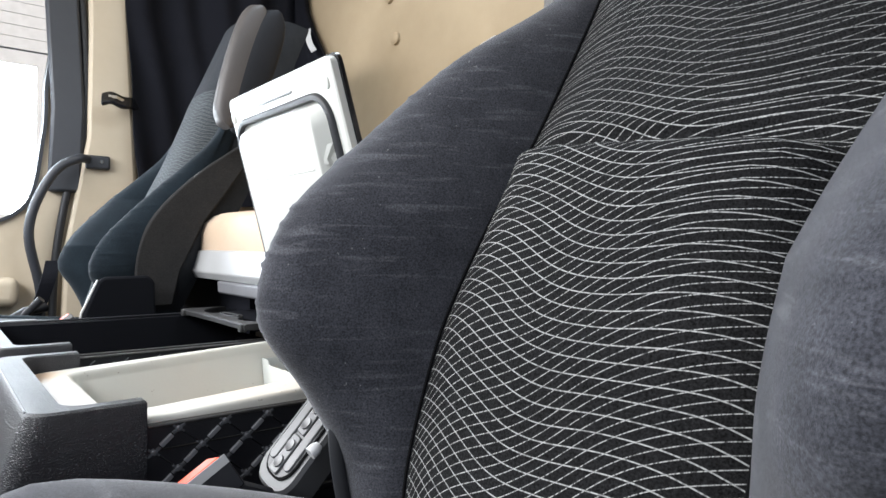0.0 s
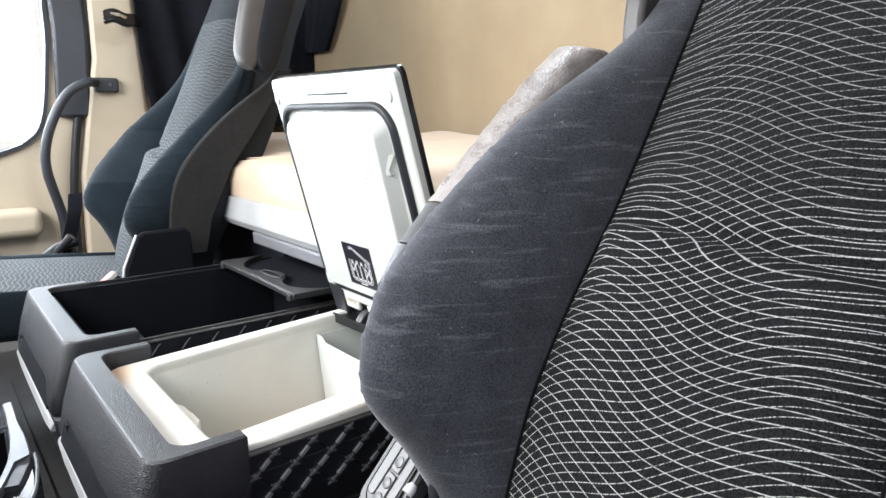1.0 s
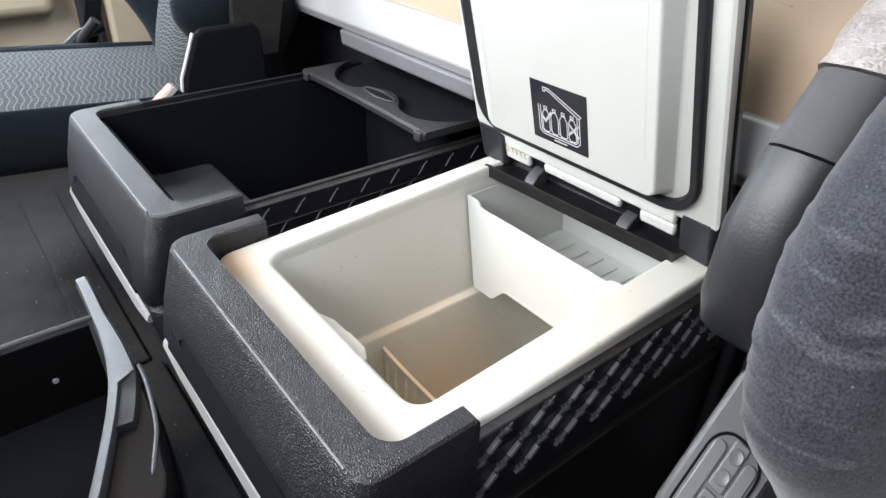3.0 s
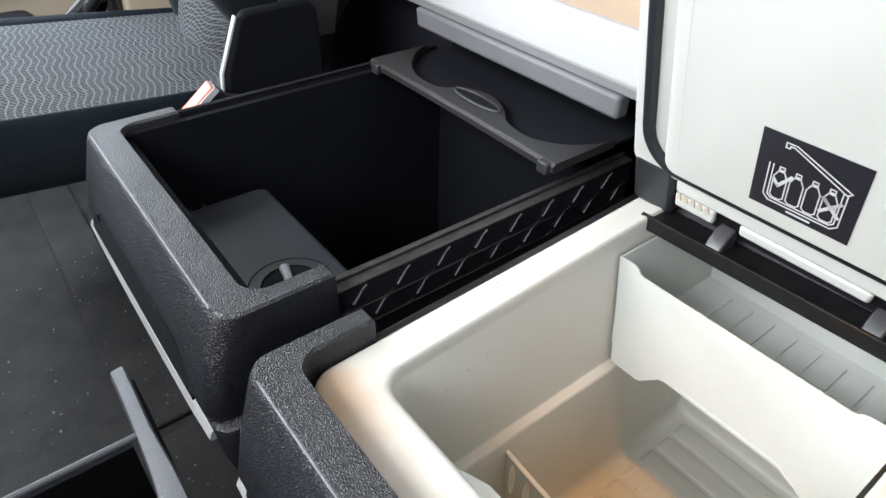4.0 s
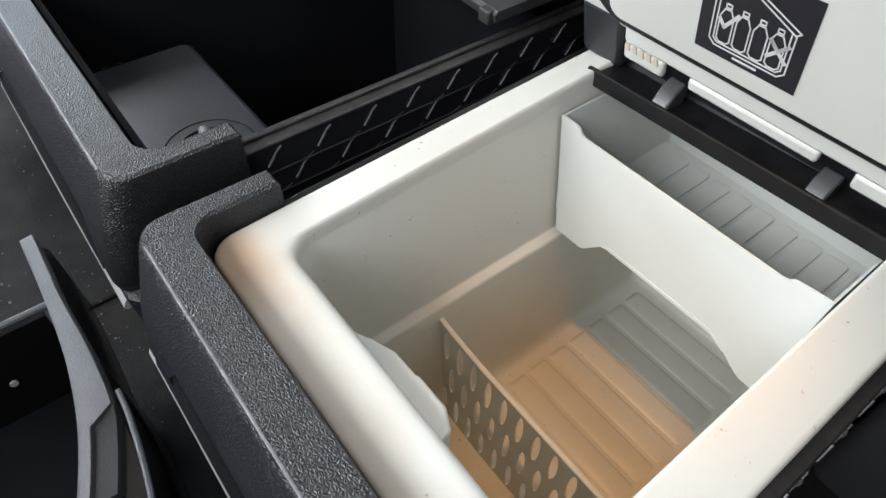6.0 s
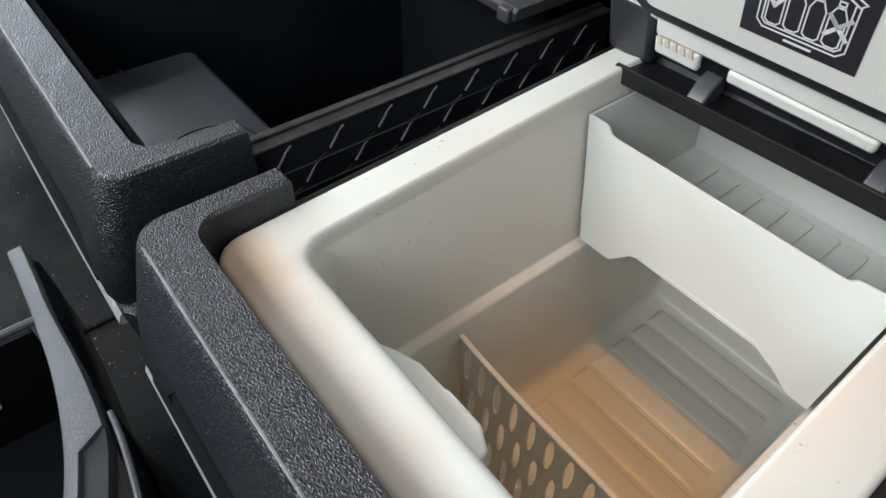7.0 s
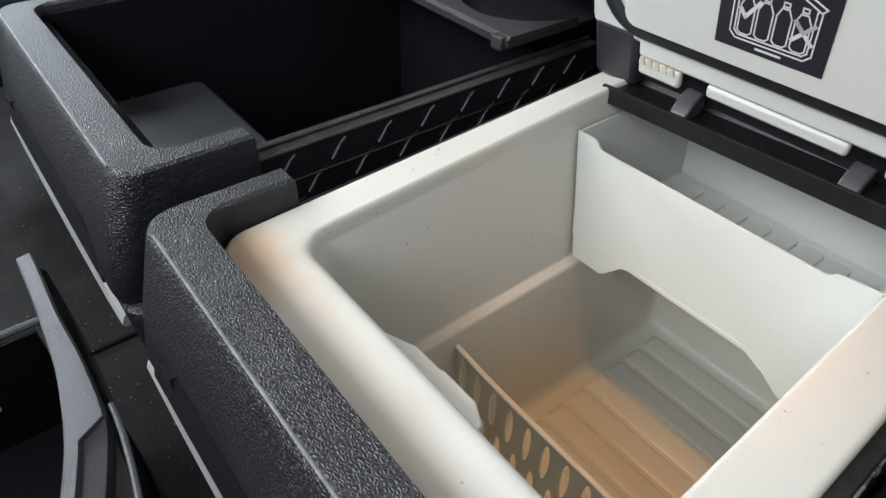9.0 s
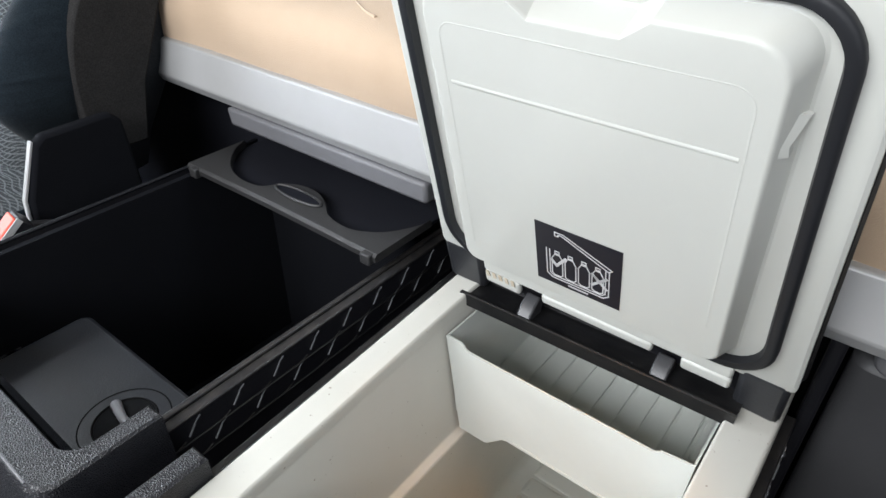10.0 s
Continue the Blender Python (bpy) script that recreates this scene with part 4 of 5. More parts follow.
for y in (0.118, 0.267):
    prof = [(0.452, 0.4485), (0.462, 0.462), (0.474, 0.468), (0.482, 0.458), (0.478, 0.442), (0.462, 0.443)]
    bm = loft([[(x, yy, z) for x, z in prof] for yy in (y - 0.0085, y + 0.0085)])
    local(fr, part("hinge_clip", bm, M_CLIP, fr, "grey hinge clip", bevel=0.002))

# sticker with its line drawing
st = part("sticker", loft([[on_lid(u, v, w) for u, v in ((0.1575, 0.094), (0.2405, 0.094), (0.2405, 0.169), (0.1575, 0.169))] for w in (0.0226, 0.0231)]), M_STICK, lid, "black sticker with a white crate pictogram")


def ink(lines, width, name="pictogram"):
    """White strokes on the sticker, in its own unit square."""
    bm = bmesh.new()
    for ln in lines:
        for (a, b), (c, d) in zip(ln, ln[1:]):
            p, q = Vector((0.2405 - 0.083 * a, 0.094 + 0.075 * b)), Vector((0.2405 - 0.083 * c, 0.094 + 0.075 * d))
            e = (q - p).normalized()
            nn = Vector((-e.y, e.x)) * width
            p, q = p - e * width, q + e * width
            loft([[on_lid(v.x, v.y, w) for v in (p - nn, q - nn, q + nn, p + nn)] for w in (0.0231, 0.0234)], bm=bm)
    return part(name, bm, M_PRINT, st)


crate = [[(0.13, 0.60), (0.13, 0.17), (0.19, 0.11), (0.81, 0.11), (0.87, 0.17), (0.87, 0.60)], [(0.17, 0.60), (0.17, 0.19), (0.21, 0.15), (0.79, 0.15), (0.83, 0.19), (0.83, 0.60)]]
for k in range(4):
    q = 0.195 + 0.16 * k
    crate.append([(q, 0.2), (q, 0.46), (q + 0.035, 0.54), (q + 0.095, 0.54), (q + 0.13, 0.46), (q + 0.13, 0.2), (q + 0.1, 0.17), (q + 0.03, 0.17), (q, 0.2)])
    crate.append([(q + 0.04, 0.56), (q + 0.09, 0.56), (q + 0.09, 0.6), (q + 0.04, 0.6), (q + 0.04, 0.56)])
crate += [[(0.34, 0.92), (0.24, 0.92), (0.24, 0.86), (0.28, 0.86), (0.28, 0.89), (0.32, 0.89), (0.86, 0.6), (0.9, 0.64), (0.34, 0.92)]]
ink(crate, 0.0005)
ink([[(0.2, 0.42), (0.25, 0.35), (0.36, 0.52)]], 0.0014, "tick_mark")
ink([[(0.68, 0.28), (0.84, 0.46), (0.76, 0.37), (0.68, 0.46), (0.84, 0.28)]], 0.0014, "cross_mark")
ink([[(0.4, 0.06), (0.46, 0.06)], [(0.48, 0.06), (0.55, 0.06)], [(0.57, 0.06), (0.62, 0.06)]], 0.0008, "small_print")

# hanging bin at the back and slotted divider
hang = thing("storage_bin", "white plastic bin hanging in the refrigerator", "bin", (0.43, 0.19, 0.27))
y0, y1 = 0.0555, 0.3345
top = [(y1, 0.4185), (y1 - 0.02, 0.4182), (y1 - 0.024, 0.416), (y1 - 0.028, 0.411), (y1 - 0.032, 0.4098), (0.094, 0.411), (0.09, 0.4122), (0.086, 0.4163), (0.081, 0.4172), (y0, 0.420)]
bot = [(y0 + 0.006, 0.271), (0.079, 0.2715), (0.084, 0.274), (0.106, 0.2915), (0.116, 0.2962), (0.124, 0.297), (0.250, 0.297), (0.257, 0.2945), (0.277, 0.2725), (0.282, 0.270), (0.3185, 0.2695)]
DEEP = 0.605       # back of the bin


def bin_x(z):
    return 0.407 + (0.42 - z) * 0.055


o = [(bin_x(z), y, z) for y, z in top + bot]
local(hang, part("front_wall", loft([o, [(x + 0.0022, y, z) for x, y, z in o]]), M_BIN, hang))
o = [(bin_x(z) - 0.0006, y, z) for y, z in ((0.2555, 0.2965), (0.248, 0.3022), (0.122, 0.3022), (0.101, 0.2895), (0.1035, 0.2885), (0.1225, 0.2995), (0.2475, 0.2995))]
local(hang, part("lower_bead", loft([o, [(x + 0.002, y, z) for x, y, z in o]]), M_BIN, hang))
for ya, yb in ((y1 - 0.0022, y1 - 0.012), (y0, y0 + 0.006)):
    face = ((0.411, ya, 0.418), (DEEP, ya, 0.418), (DEEP, yb, 0.296), (0.416, yb, 0.296))
    local(hang, part("end_wall", loft([face, [(x, y + 0.0022, z) for x, y, z in face]]), M_BIN, hang))
local(hang, part("back_wall", box(DEEP + 0.0005, DEEP + 0.003, y0, y1, 0.296, 0.416), M_BIN, hang))
local(hang, part("bottom", box(0.417, DEEP, y0 + 0.006, y1 - 0.01, 0.2985, 0.301), M_BIN, hang))
for k in range(9):
    yy = 0.2805 - 0.0282 * k
    low = max(yy, y0 + 0.008)
    pad = loft([rrect(0.43 - g, 0.589 + g, low - g, yy + 0.0205 + g, 0.006, z) for g, z in ((0.0016, 0.3012), (0.0012, 0.303), (0.0, 0.3036))])
    local(hang, part("floor_pad", pad, M_BIN, hang, smooth=True, angle=30))

dv = thing("divider", "white slotted plastic divider standing in the refrigerator", "divider", (0.25, 0.18, 0.15))
DY0, DY1, DZ0, DZ1 = 0.076, 0.3215, 0.069, 0.244


def dx(y):
    return 0.2435 + 0.005 * (max(0.0, y - 0.2) / 0.12) ** 2


cols, rws = 10, 3
cw, rh = (DY1 - DY0) / (cols + 0.5), (DZ1 - 0.006 - DZ0) / rws
bm = bmesh.new()


def slot_cell(bm, ya, yb, za, zb, side):
    cy_, cz, hw, hh = (ya + yb) / 2, (za + zb) / 2, (yb - ya) / 2, (zb - za) / 2
    o, h = [], []
    for k in range(24):
        t = 2 * math.pi * k / 24
        c, s = math.cos(t), math.sin(t)
        m_ = max(abs(c), abs(s))
        o.append(bm.verts.new((dx(cy_ + hw * c / m_) + side, cy_ + hw * c / m_, cz + hh * s / m_)))
        h.append(bm.verts.new((dx(cy_ + hw * 0.42 * c) + side, cy_ + hw * 0.42 * c, cz + hh * 0.9 * s)))
    for k in range(24):
        q = (k + 1) % 24
        bm.faces.new((o[k], o[q], h[q], h[k]))
    return h


for j in range(rws):
    za, zb = DZ0 + j * rh, DZ0 + (j + 1) * rh
    off = cw / 2 * (j % 2)
    for i in range(cols):
        ya, yb = DY0 + off + i * cw, DY0 + off + (i + 1) * cw
        front, back = (slot_cell(bm, ya, yb, za, zb, side) for side in (0.0, 0.0022))
        for k in range(24):
            q = (k + 1) % 24
            bm.faces.new((front[k], front[q], back[q], back[k]))
    ya = DY0 + cols * cw if off == 0 else DY0
    for side in (0.0, 0.0022):
        bm.faces.new([bm.verts.new((dx(y) + side, y, z)) for y, z in ((ya, za), (ya + cw / 2, za), (ya + cw / 2, zb), (ya, zb))])
bmesh.ops.remove_doubles(bm, verts=bm.verts, dist=0.0002)
local(dv, part("slotted_panel", bm, M_THIN, dv))
rows = [[(dx(y) - 0.0015, y, DZ1 - 0.006), (dx(y) - 0.0015, y, DZ1), (dx(y) + 0.004, y, DZ1), (dx(y) + 0.004, y, DZ1 - 0.006)] for y in [DY0 - 0.004 + (DY1 - DY0 + 0.012) * k / 16 for k in range(17)]]
local(dv, part("top_rim", loft(rows), M_BIN, dv, bevel=0.001))

# Shade of the gap between divider and wall, put in as a black strip.
local(dv, part("gap_strip", box(dx(DY1) - 0.001, dx(DY1) + 0.0032, DY1 + 0.0006, DY1 + 0.003, 0.1, DZ1 - 0.0065), M_SEAL, dv, "black strip for the shaded gap at the divider's end"))

# ---- storage drawer ----
sd = thing("storage_box", "pulled-out charcoal storage box with black felt lining", "storage box", (0.25, 0.64, 0.0))
drawer_front(sd, 0.441, 0.862, 0.456)
lattice_wall(sd, 0.446, 0.137, 0.56, 0.33, 0.427, 0.003, sparse=True)
for b in ((0.138, 0.56, 0.456, 0.464, 0.06, 0.430), (0.065, 0.56, 0.829, 0.8385, 0.06, 0.447), (0.066, 0.072, 0.464, 0.842, 0.06, 0.44), (0.552, 0.56, 0.464, 0.842, 0.06, 0.4), (0.065, 0.56, 0.464, 0.842, 0.06, 0.07)):
    local(sd, part("felt_panel", box(*b), M_LINING, sd, "black felt lining panel"))
local(sd, part("side_wall", box(0.13, 0.56, 0.849, 0.855, 0.3, 0.448), M_BLACK, sd))
local(sd, part("top_bead", box(0.13, 0.56, 0.8475, 0.8535, 0.4485, 0.453), M_DULL, sd, bevel=0.002))

# cup insert standing in the storage drawer
cp = thing("cup_insert", "satin dark plastic cup-holder insert in the drawer", "cup holder", (0.13, 0.62, 0.07))
bm = loft([rrect(0.076, 0.201, 0.480, 0.756, 0.014, z) for z in (0.0705, 0.359)] + [rrect(0.0775, 0.1995, 0.4815, 0.7545, 0.0135, 0.3632), rrect(0.081, 0.196, 0.485, 0.751, 0.012, 0.365)])
local(cp, part("body", bm, M_TRAY, cp, smooth=True, angle=20))
c0 = Vector((0.137, 0.552, 0))
circle = [(math.cos(k * math.pi / 20), math.sin(k * math.pi / 20)) for k in range(40)]
# Black ring and disc hold the shade of a groove and well not cut.
groove = loft([[(c0.x + r * c, c0.y + r * q, z) for c, q in circle] for r, z in ((0.0472, 0.3651), (0.0468, 0.3656), (0.0460, 0.3656), (0.0456, 0.3651))], caps=(False, False))
local(cp, part("groove_shade_ring", groove, M_RING, cp, smooth=True))
well = loft([[(c0.x + r * c, c0.y + r * q, z) for c, q in circle] for r, z in ((0.0335, 0.3651), (0.033, 0.3662), (0.0318, 0.3662), (0.0312, 0.3652))])
local(cp, part("cup_shade_disc", well, M_RING, cp, "black disc for the shaded cup opening", smooth=True, angle=30))
local(cp, part("cup_bar", tube([(c0.x + 0.006, c0.y + 0.029, 0.3665), (c0.x, c0.y + 0.004, 0.368), (c0.x - 0.002, c0.y - 0.03, 0.3665)], [0.006, 0.0045, 0.006], 10), M_STRIP, cp, "pale bar across the opening", smooth=True))
for y in (0.60, 0.66, 0.715):
    local(cp, part("edge_clip", box(0.0965 + 0.1 * (y - 0.6), 0.108 + 0.1 * (y - 0.6), 0.7535, 0.7575, 0.3605, 0.3648), M_BLACK, cp))

# sliding cover with a shaped grey edge and finger slot
cv = thing("drawer_cover", "sliding drawer cover with grey shaped edge and finger slot", "cover", (0.46, 0.64, 0.455))
back = smooth_line([(0.53, 0.838, 0), (0.50, 0.822, 0), (0.468, 0.79, 0), (0.45, 0.755, 0), (0.446, 0.72, 0), (0.452, 0.695, 0), (0.475, 0.678, 0), (0.488, 0.65, 0), (0.487, 0.62, 0), (0.474, 0.592, 0), (0.455, 0.565, 0), (0.449, 0.53, 0), (0.455, 0.505, 0), (0.475, 0.478, 0), (0.51, 0.458, 0), (0.53, 0.455, 0)], 60)
rows = []
for x, y, _ in back:
    fx = 0.423 + 0.004 * math.exp(-((y - 0.66) / 0.2) ** 2)
    rows.append([(fx, y, 0.452), (fx - 0.001, y, 0.460), (fx + 0.003, y, 0.4635), (max(x, fx + 0.012) - 0.002, y, 0.4635), (max(x, fx + 0.012), y, 0.461), (max(x, fx + 0.012), y, 0.452)])
local(cv, part("shaped_edge", loft(rows), M_COVER, cv, "grey plastic shaped edge", smooth=True, angle=35))
local(cv, part("cover_sheet", box(0.45, 0.62, 0.462, 0.838, 0.447, 0.4515), M_FELT, cv, "black cover sheet"))
slot = [(0.4625 + 0.011 * math.cos(t), 0.635 + 0.045 * math.sin(t)) for t in [k * math.pi / 12 for k in range(24)]]
# Black patch on top stands for shade inside the slot; none is cut.
local(cv, part("slot_shade_patch", slab(slot, 0.4636, 0.4642), M_FELT, cv, "black patch for the shaded finger slot"))
bm = tube([(x, y, 0.4645) for x, y in slot] + [(*slot[0], 0.4645)], 0.0022, 6)
local(cv, part("slot_rim", bm, M_COVER, cv, smooth=True))
for y in (0.818, 0.468):
    local(cv, part("end_lug", box(0.418, 0.432, y - 0.008, y + 0.008, 0.448, 0.463), M_COVER, cv, bevel=0.002))

# ---- seats ----
SEAM_X = [(0.36, 0.275), (0.42, 0.283), (0.50, 0.308), (0.55, 0.328), (0.63, 0.375), (0.71, 0.432), (0.82, 0.50), (0.90, 0.545), (1.05, 0.62), (1.30, 0.73)]
SEAM_W = [(0.36, 0.14), (0.5, 0.144), (0.7, 0.14), (0.9, 0.135), (1.1, 0.12), (1.3, 0.11)]
SIDE_W = [(0.36, 0.205), (0.42, 0.222), (0.5, 0.256), (0.56, 0.277), (0.64, 0.292), (0.75, 0.283), (0.9, 0.2), (1.05, 0.165), (1.3, 0.16)]
BULGE = [(0.36, 0.016), (0.42, 0.035), (0.48, 0.08), (0.54, 0.138), (0.59, 0.160), (0.66, 0.165), (0.74, 0.133), (0.82, 0.097), (0.92, 0.016), (1.05, 0.012), (1.3, 0.01)]
SIDE_W2 = [(0.36, 0.205), (0.42, 0.222), (0.5, 0.256), (0.56, 0.275), (0.64, 0.272), (0.75, 0.253), (0.9, 0.214), (1.05, 0.182), (1.3, 0.16)]
BULGE2 = [(0.36, 0.016), (0.42, 0.034), (0.48, 0.076), (0.54, 0.132), (0.59, 0.152), (0.66, 0.15), (0.74, 0.125), (0.82, 0.078), (0.92, 0.026), (1.05, 0.012), (1.3, 0.01)]


def seat(name, label, yc, shift, cloth, velour, wide, side_material, crest, dip, out=0.0, pad=0.022, side_w=SIDE_W, bulge=BULGE, plain=9.0, forward=0.0):
    """A truck seat: cushion, backrest with side bolsters, shell, belt buckle. wide: half the width of the cushion's cloth."""
    h = thing(name, label, "seat", (0.1 + shift, yc, 0.0), group="cab seats")
    zs = [0.37 + 0.93 * i / 56 for i in range(57)]

    def extra(z):
        """How much wider the door side of the backrest is."""
        return abs(out) * min(0.042, 0.28 * max(0.0, z - 0.61))

    def seam_x(z):
        return curve_at(SEAM_X, z) + shift - forward * min(1.0, max(0.0, (z - 0.74) / 0.3))

    door_side = -1 if out >= 0 else 1

    # middle panel
    rows, us, vs = [], [], []
    along, last = 0.0, None
    for z in [0.37 + 0.93 * i / 240 for i in range(241)]:
        sx, sw = seam_x(z), curve_at(SEAM_W, z)
        if last:
            along += math.hypot(z - last[0], sx - last[1])
        last = (z, sx)
        row, ur, vr = [], [], []
        for k in range(25):
            d = -1 + 2 * k / 24
            zc = 0.69 + 0.013 * d          # the fold across the back sags towards the door
            fold = 1 / (1 + math.exp((z - zc) / 0.0035))
            crease = 0.013 * math.exp(-((z - zc - 0.006) / 0.008) ** 2) - 0.03 * fold * math.exp((z - zc) / 0.07)
            puff = pad * (1 - abs(d) ** 3) - crease * (1 - d ** 8)
            off = d * (sw + extra(z) * (d * door_side > 0))
            row.append((sx - puff, yc + off, z + 0.35 * min(puff, 0.03)))
            ur.append(off)
            vr.append(along)
        rows.append(row)
        us.append(ur)
        vs.append(vr)
    cut = sum(1 for row in rows if row[0][2] < plain)
    local(h, part("backrest_panel", cloth_grid(rows[:cut + 1], us[:cut + 1], vs[:cut + 1]), cloth, h, "dark cloth with pale net pattern", smooth=True, angle=180))
    if cut < len(rows) - 1:
        local(h, part("upper_panel", cloth_grid(rows[cut:], us[cut:], vs[cut:]), side_material, h, "plain dark upper panel", smooth=True, angle=180))
    # bolsters
    fine = [0.37 + 0.93 * i / 380 for i in range(381)]
    for side in (1, -1):
        rows = []
        for z in fine:
            sx, sw, ww, bf = seam_x(z), curve_at(SEAM_W, z), curve_at(side_w, z), curve_at(bulge, z)
            if side == door_side:
                sw, ww = sw + extra(z), ww + extra(z)
            g = ww - sw
            ctl = [(sx + 0.012, sw - 0.002), (sx - bf * 0.38, sw + g * 0.14), (sx - bf * 0.86, sw + g * 0.42), (sx - bf, sw + g * 0.68), (sx - bf * 0.86, sw + g * 0.9), (sx - bf * 0.45, ww), (sx - 0.005, ww - 0.002), (sx + 0.03, ww - 0.012), (sx + 0.04, sw)]
            row = []
            for k, (x, d, _) in enumerate(smooth_line([(*c, 0) for c in ctl], 28)):
                # soft creases across the padded front
                q = z / 0.021 + 0.5 * math.sin(k * 0.55 + z * 31) + 0.22 * math.sin(k * 1.3 - z * 57)
                deep = 0.003 * math.exp(-((q - math.floor(q) - 0.5) / 0.13) ** 2) * max(0.0, math.sin(math.pi * (k - 4) / 19)) * min(1.0, max(0.0, (z - 0.5) / 0.08)) * min(1.0, max(0.0, (0.86 - z) / 0.1))
                deep *= 0.55 + 0.45 * math.sin(math.floor(q) * 2.4 + k * 0.3)
                row.append((x - deep, yc + side * (d + 0.4 * deep), z))
            rows.append(row)
        local(h, part("backrest_bolster", loft(rows), velour, h, "dark velour side bolster", smooth=True, angle=70))
        pts = [(seam_x(z) - 0.002, yc + side * (curve_at(SEAM_W, z) + 0.001 + extra(z) * (side == door_side)), z) for z in zs]
        local(h, part("piping", tube(pts, 0.0016, 6), M_RING, h, smooth=True))
    # shell behind
    rows = []
    for z in zs[::4]:
        sx, ww, sw_ = seam_x(z), curve_at(side_w, z), curve_at(SEAM_W, z)
        rows.append([(sx + 0.005, yc - ww + 0.012, z), (sx + 0.02, yc - sw_, z), (sx + 0.02, yc + sw_, z), (sx + 0.005, yc + ww - 0.012, z), (sx + 0.06, yc + ww - 0.006, z), (sx + 0.13, yc + ww - 0.03, z), (sx + 0.15, yc + ww * 0.5, z), (sx + 0.15, yc - ww * 0.5, z), (sx + 0.13, yc - ww + 0.03, z), (sx + 0.06, yc - ww + 0.006, z)])
    local(h, part("back_shell", loft(rows), side_material, h, "dark grey back shell", smooth=True, angle=50))
    # cushion: middle and side rolls
    xs = [-0.24 + 0.56 * i / 20 for i in range(21)]
    rows, us, vs = [], [], []
    for x in xs:
        u = (x + 0.24) / 0.56
        top = crest(x) - dip - 0.14 * (max(0, 0.12 - u) / 0.12) ** 2
        rows.append([(x + shift, yc + wide * (-1 + k / 8), top + 0.012 * (1 - (-1 + k / 8) ** 2)) for k in range(17)])
        us.append([wide * (-1 + k / 8) for k in range(17)])
        vs.append([x] * 17)
    local(h, part("cushion_panel", cloth_grid(rows, us, vs), cloth, h, smooth=True, angle=180))
    for side in (1, -1):
        rows = []
        for x in xs:
            u = (x + 0.24) / 0.56
            top = crest(x) - 0.14 * (max(0, 0.12 - u) / 0.12) ** 2
            w = 0.245 - 0.05 * max(0, u - 0.55)
            f = w - wide
            ctl = [(wide - 0.005, top - dip - 0.004), (wide + f * 0.12, top - dip * 0.55), (wide + f * 0.45, top - dip * 0.1), (wide + f * 0.75, top), (w - 0.07 * f, top - 0.012), (w, top - 0.045), (w - 0.006, top - 0.1), (wide, top - 0.12)]
            rows.append([(x + shift, yc + side * d, z) for d, z in [(p[0], p[1]) for p in smooth_line([(*c, 0) for c in ctl], 20)]])
        local(h, part("cushion_bolster", loft(rows), velour, h, smooth=True, angle=70))
    bm = loft([rrect(-0.2 + shift, 0.3 + shift, yc - 0.2, yc + 0.2, 0.03, z) for z in (0.31, 0.345)])
    local(h, part("cushion_pan", bm, M_BLACK, h))
    bm = loft([rrect(0.03 + shift, 0.3 + shift, yc - 0.15, yc + 0.15, 0.03, z) for z in (0.0, 0.31)])
    local(h, part("pedestal", bm, M_BLACK, h, "black seat pedestal"))
    return h


drv = seat("driver_seat", "dark cloth truck driver seat with net pattern and velour bolsters", -0.412, 0.0, M_NET, M_VELOUR, 0.112, M_SHELL, lambda x: 0.454 - 0.2 * x - 0.42 * x * x - 1.5 * min(0.0, x - 0.04) ** 2 + 0.3 * min(0.0, x - 0.02), 0.024, out=1.0)
pas = seat("passenger_seat", "dark blue-grey truck passenger seat with fine wavy cloth", 1.25, 0.07, M_NET2, M_BLUE, 0.222, M_SHELL2, lambda x: 0.414 - 0.09 * x, 0.008, pad=0.06, side_w=SIDE_W2, bulge=BULGE2, plain=1.06, out=-2.4, forward=0.035)


# driver's armrest: black pivot end, worn vinyl above
def arm_rows(y, line, w, z_lean):
    rows = []
    for x, z, t in line:
        ax = Vector((0.87, 0, -0.5))
        loop = []
        for k in range(20):
            a = 2 * math.pi * k / 20
            c, s = math.cos(a), math.sin(a)
            c, s = math.copysign(abs(c) ** 0.7, c), math.copysign(abs(s) ** 0.7, s)
            loop.append((x + ax.x * t * c, y + w * s, z + ax.z * t * c))
        rows.append(loop)
    return rows


AY = -0.105
arm_low = arm_rows(AY, [(0.318, 0.495, 0.008), (0.303, 0.515, 0.036), (0.297, 0.545, 0.05), (0.303, 0.60, 0.053), (0.328, 0.645, 0.049)], 0.03, 0)
arm = part("armrest_pivot", loft(arm_low), M_ARM, drv, "dark plastic armrest pivot cover", smooth=True, angle=60)
local(drv, arm)
arm_mid = arm_rows(AY, [(0.329, 0.647, 0.048), (0.366, 0.69, 0.044)], 0.0295, 0)
local(drv, part("armrest_collar", loft(arm_mid), M_GREY, drv, "grey armrest collar", smooth=True, angle=50))
pad_line = smooth_line([(0.368, 0.692, 0.044), (0.44, 0.757, 0.045), (0.505, 0.815, 0.0435), (0.552, 0.855, 0.042), (0.575, 0.877, 0.037), (0.588, 0.888, 0.014)], 40)
arm_top = arm_rows(AY, pad_line, 0.032, 0)
arm_top = [[Vector(p) + (Vector(p) - Vector((c[0], AY, c[1]))) * (0.09 * noise.noise(Vector(p) * 38) + 0.05 * noise.noise(Vector((p[0] * 60, p[1] * 150, p[2] * 60)))) for p in row] for row, c in zip(arm_top, pad_line)]
local(drv, part("armrest_pad", loft(arm_top), M_VINYL, drv, "worn peeling grey vinyl armrest pad", smooth=True, angle=60))
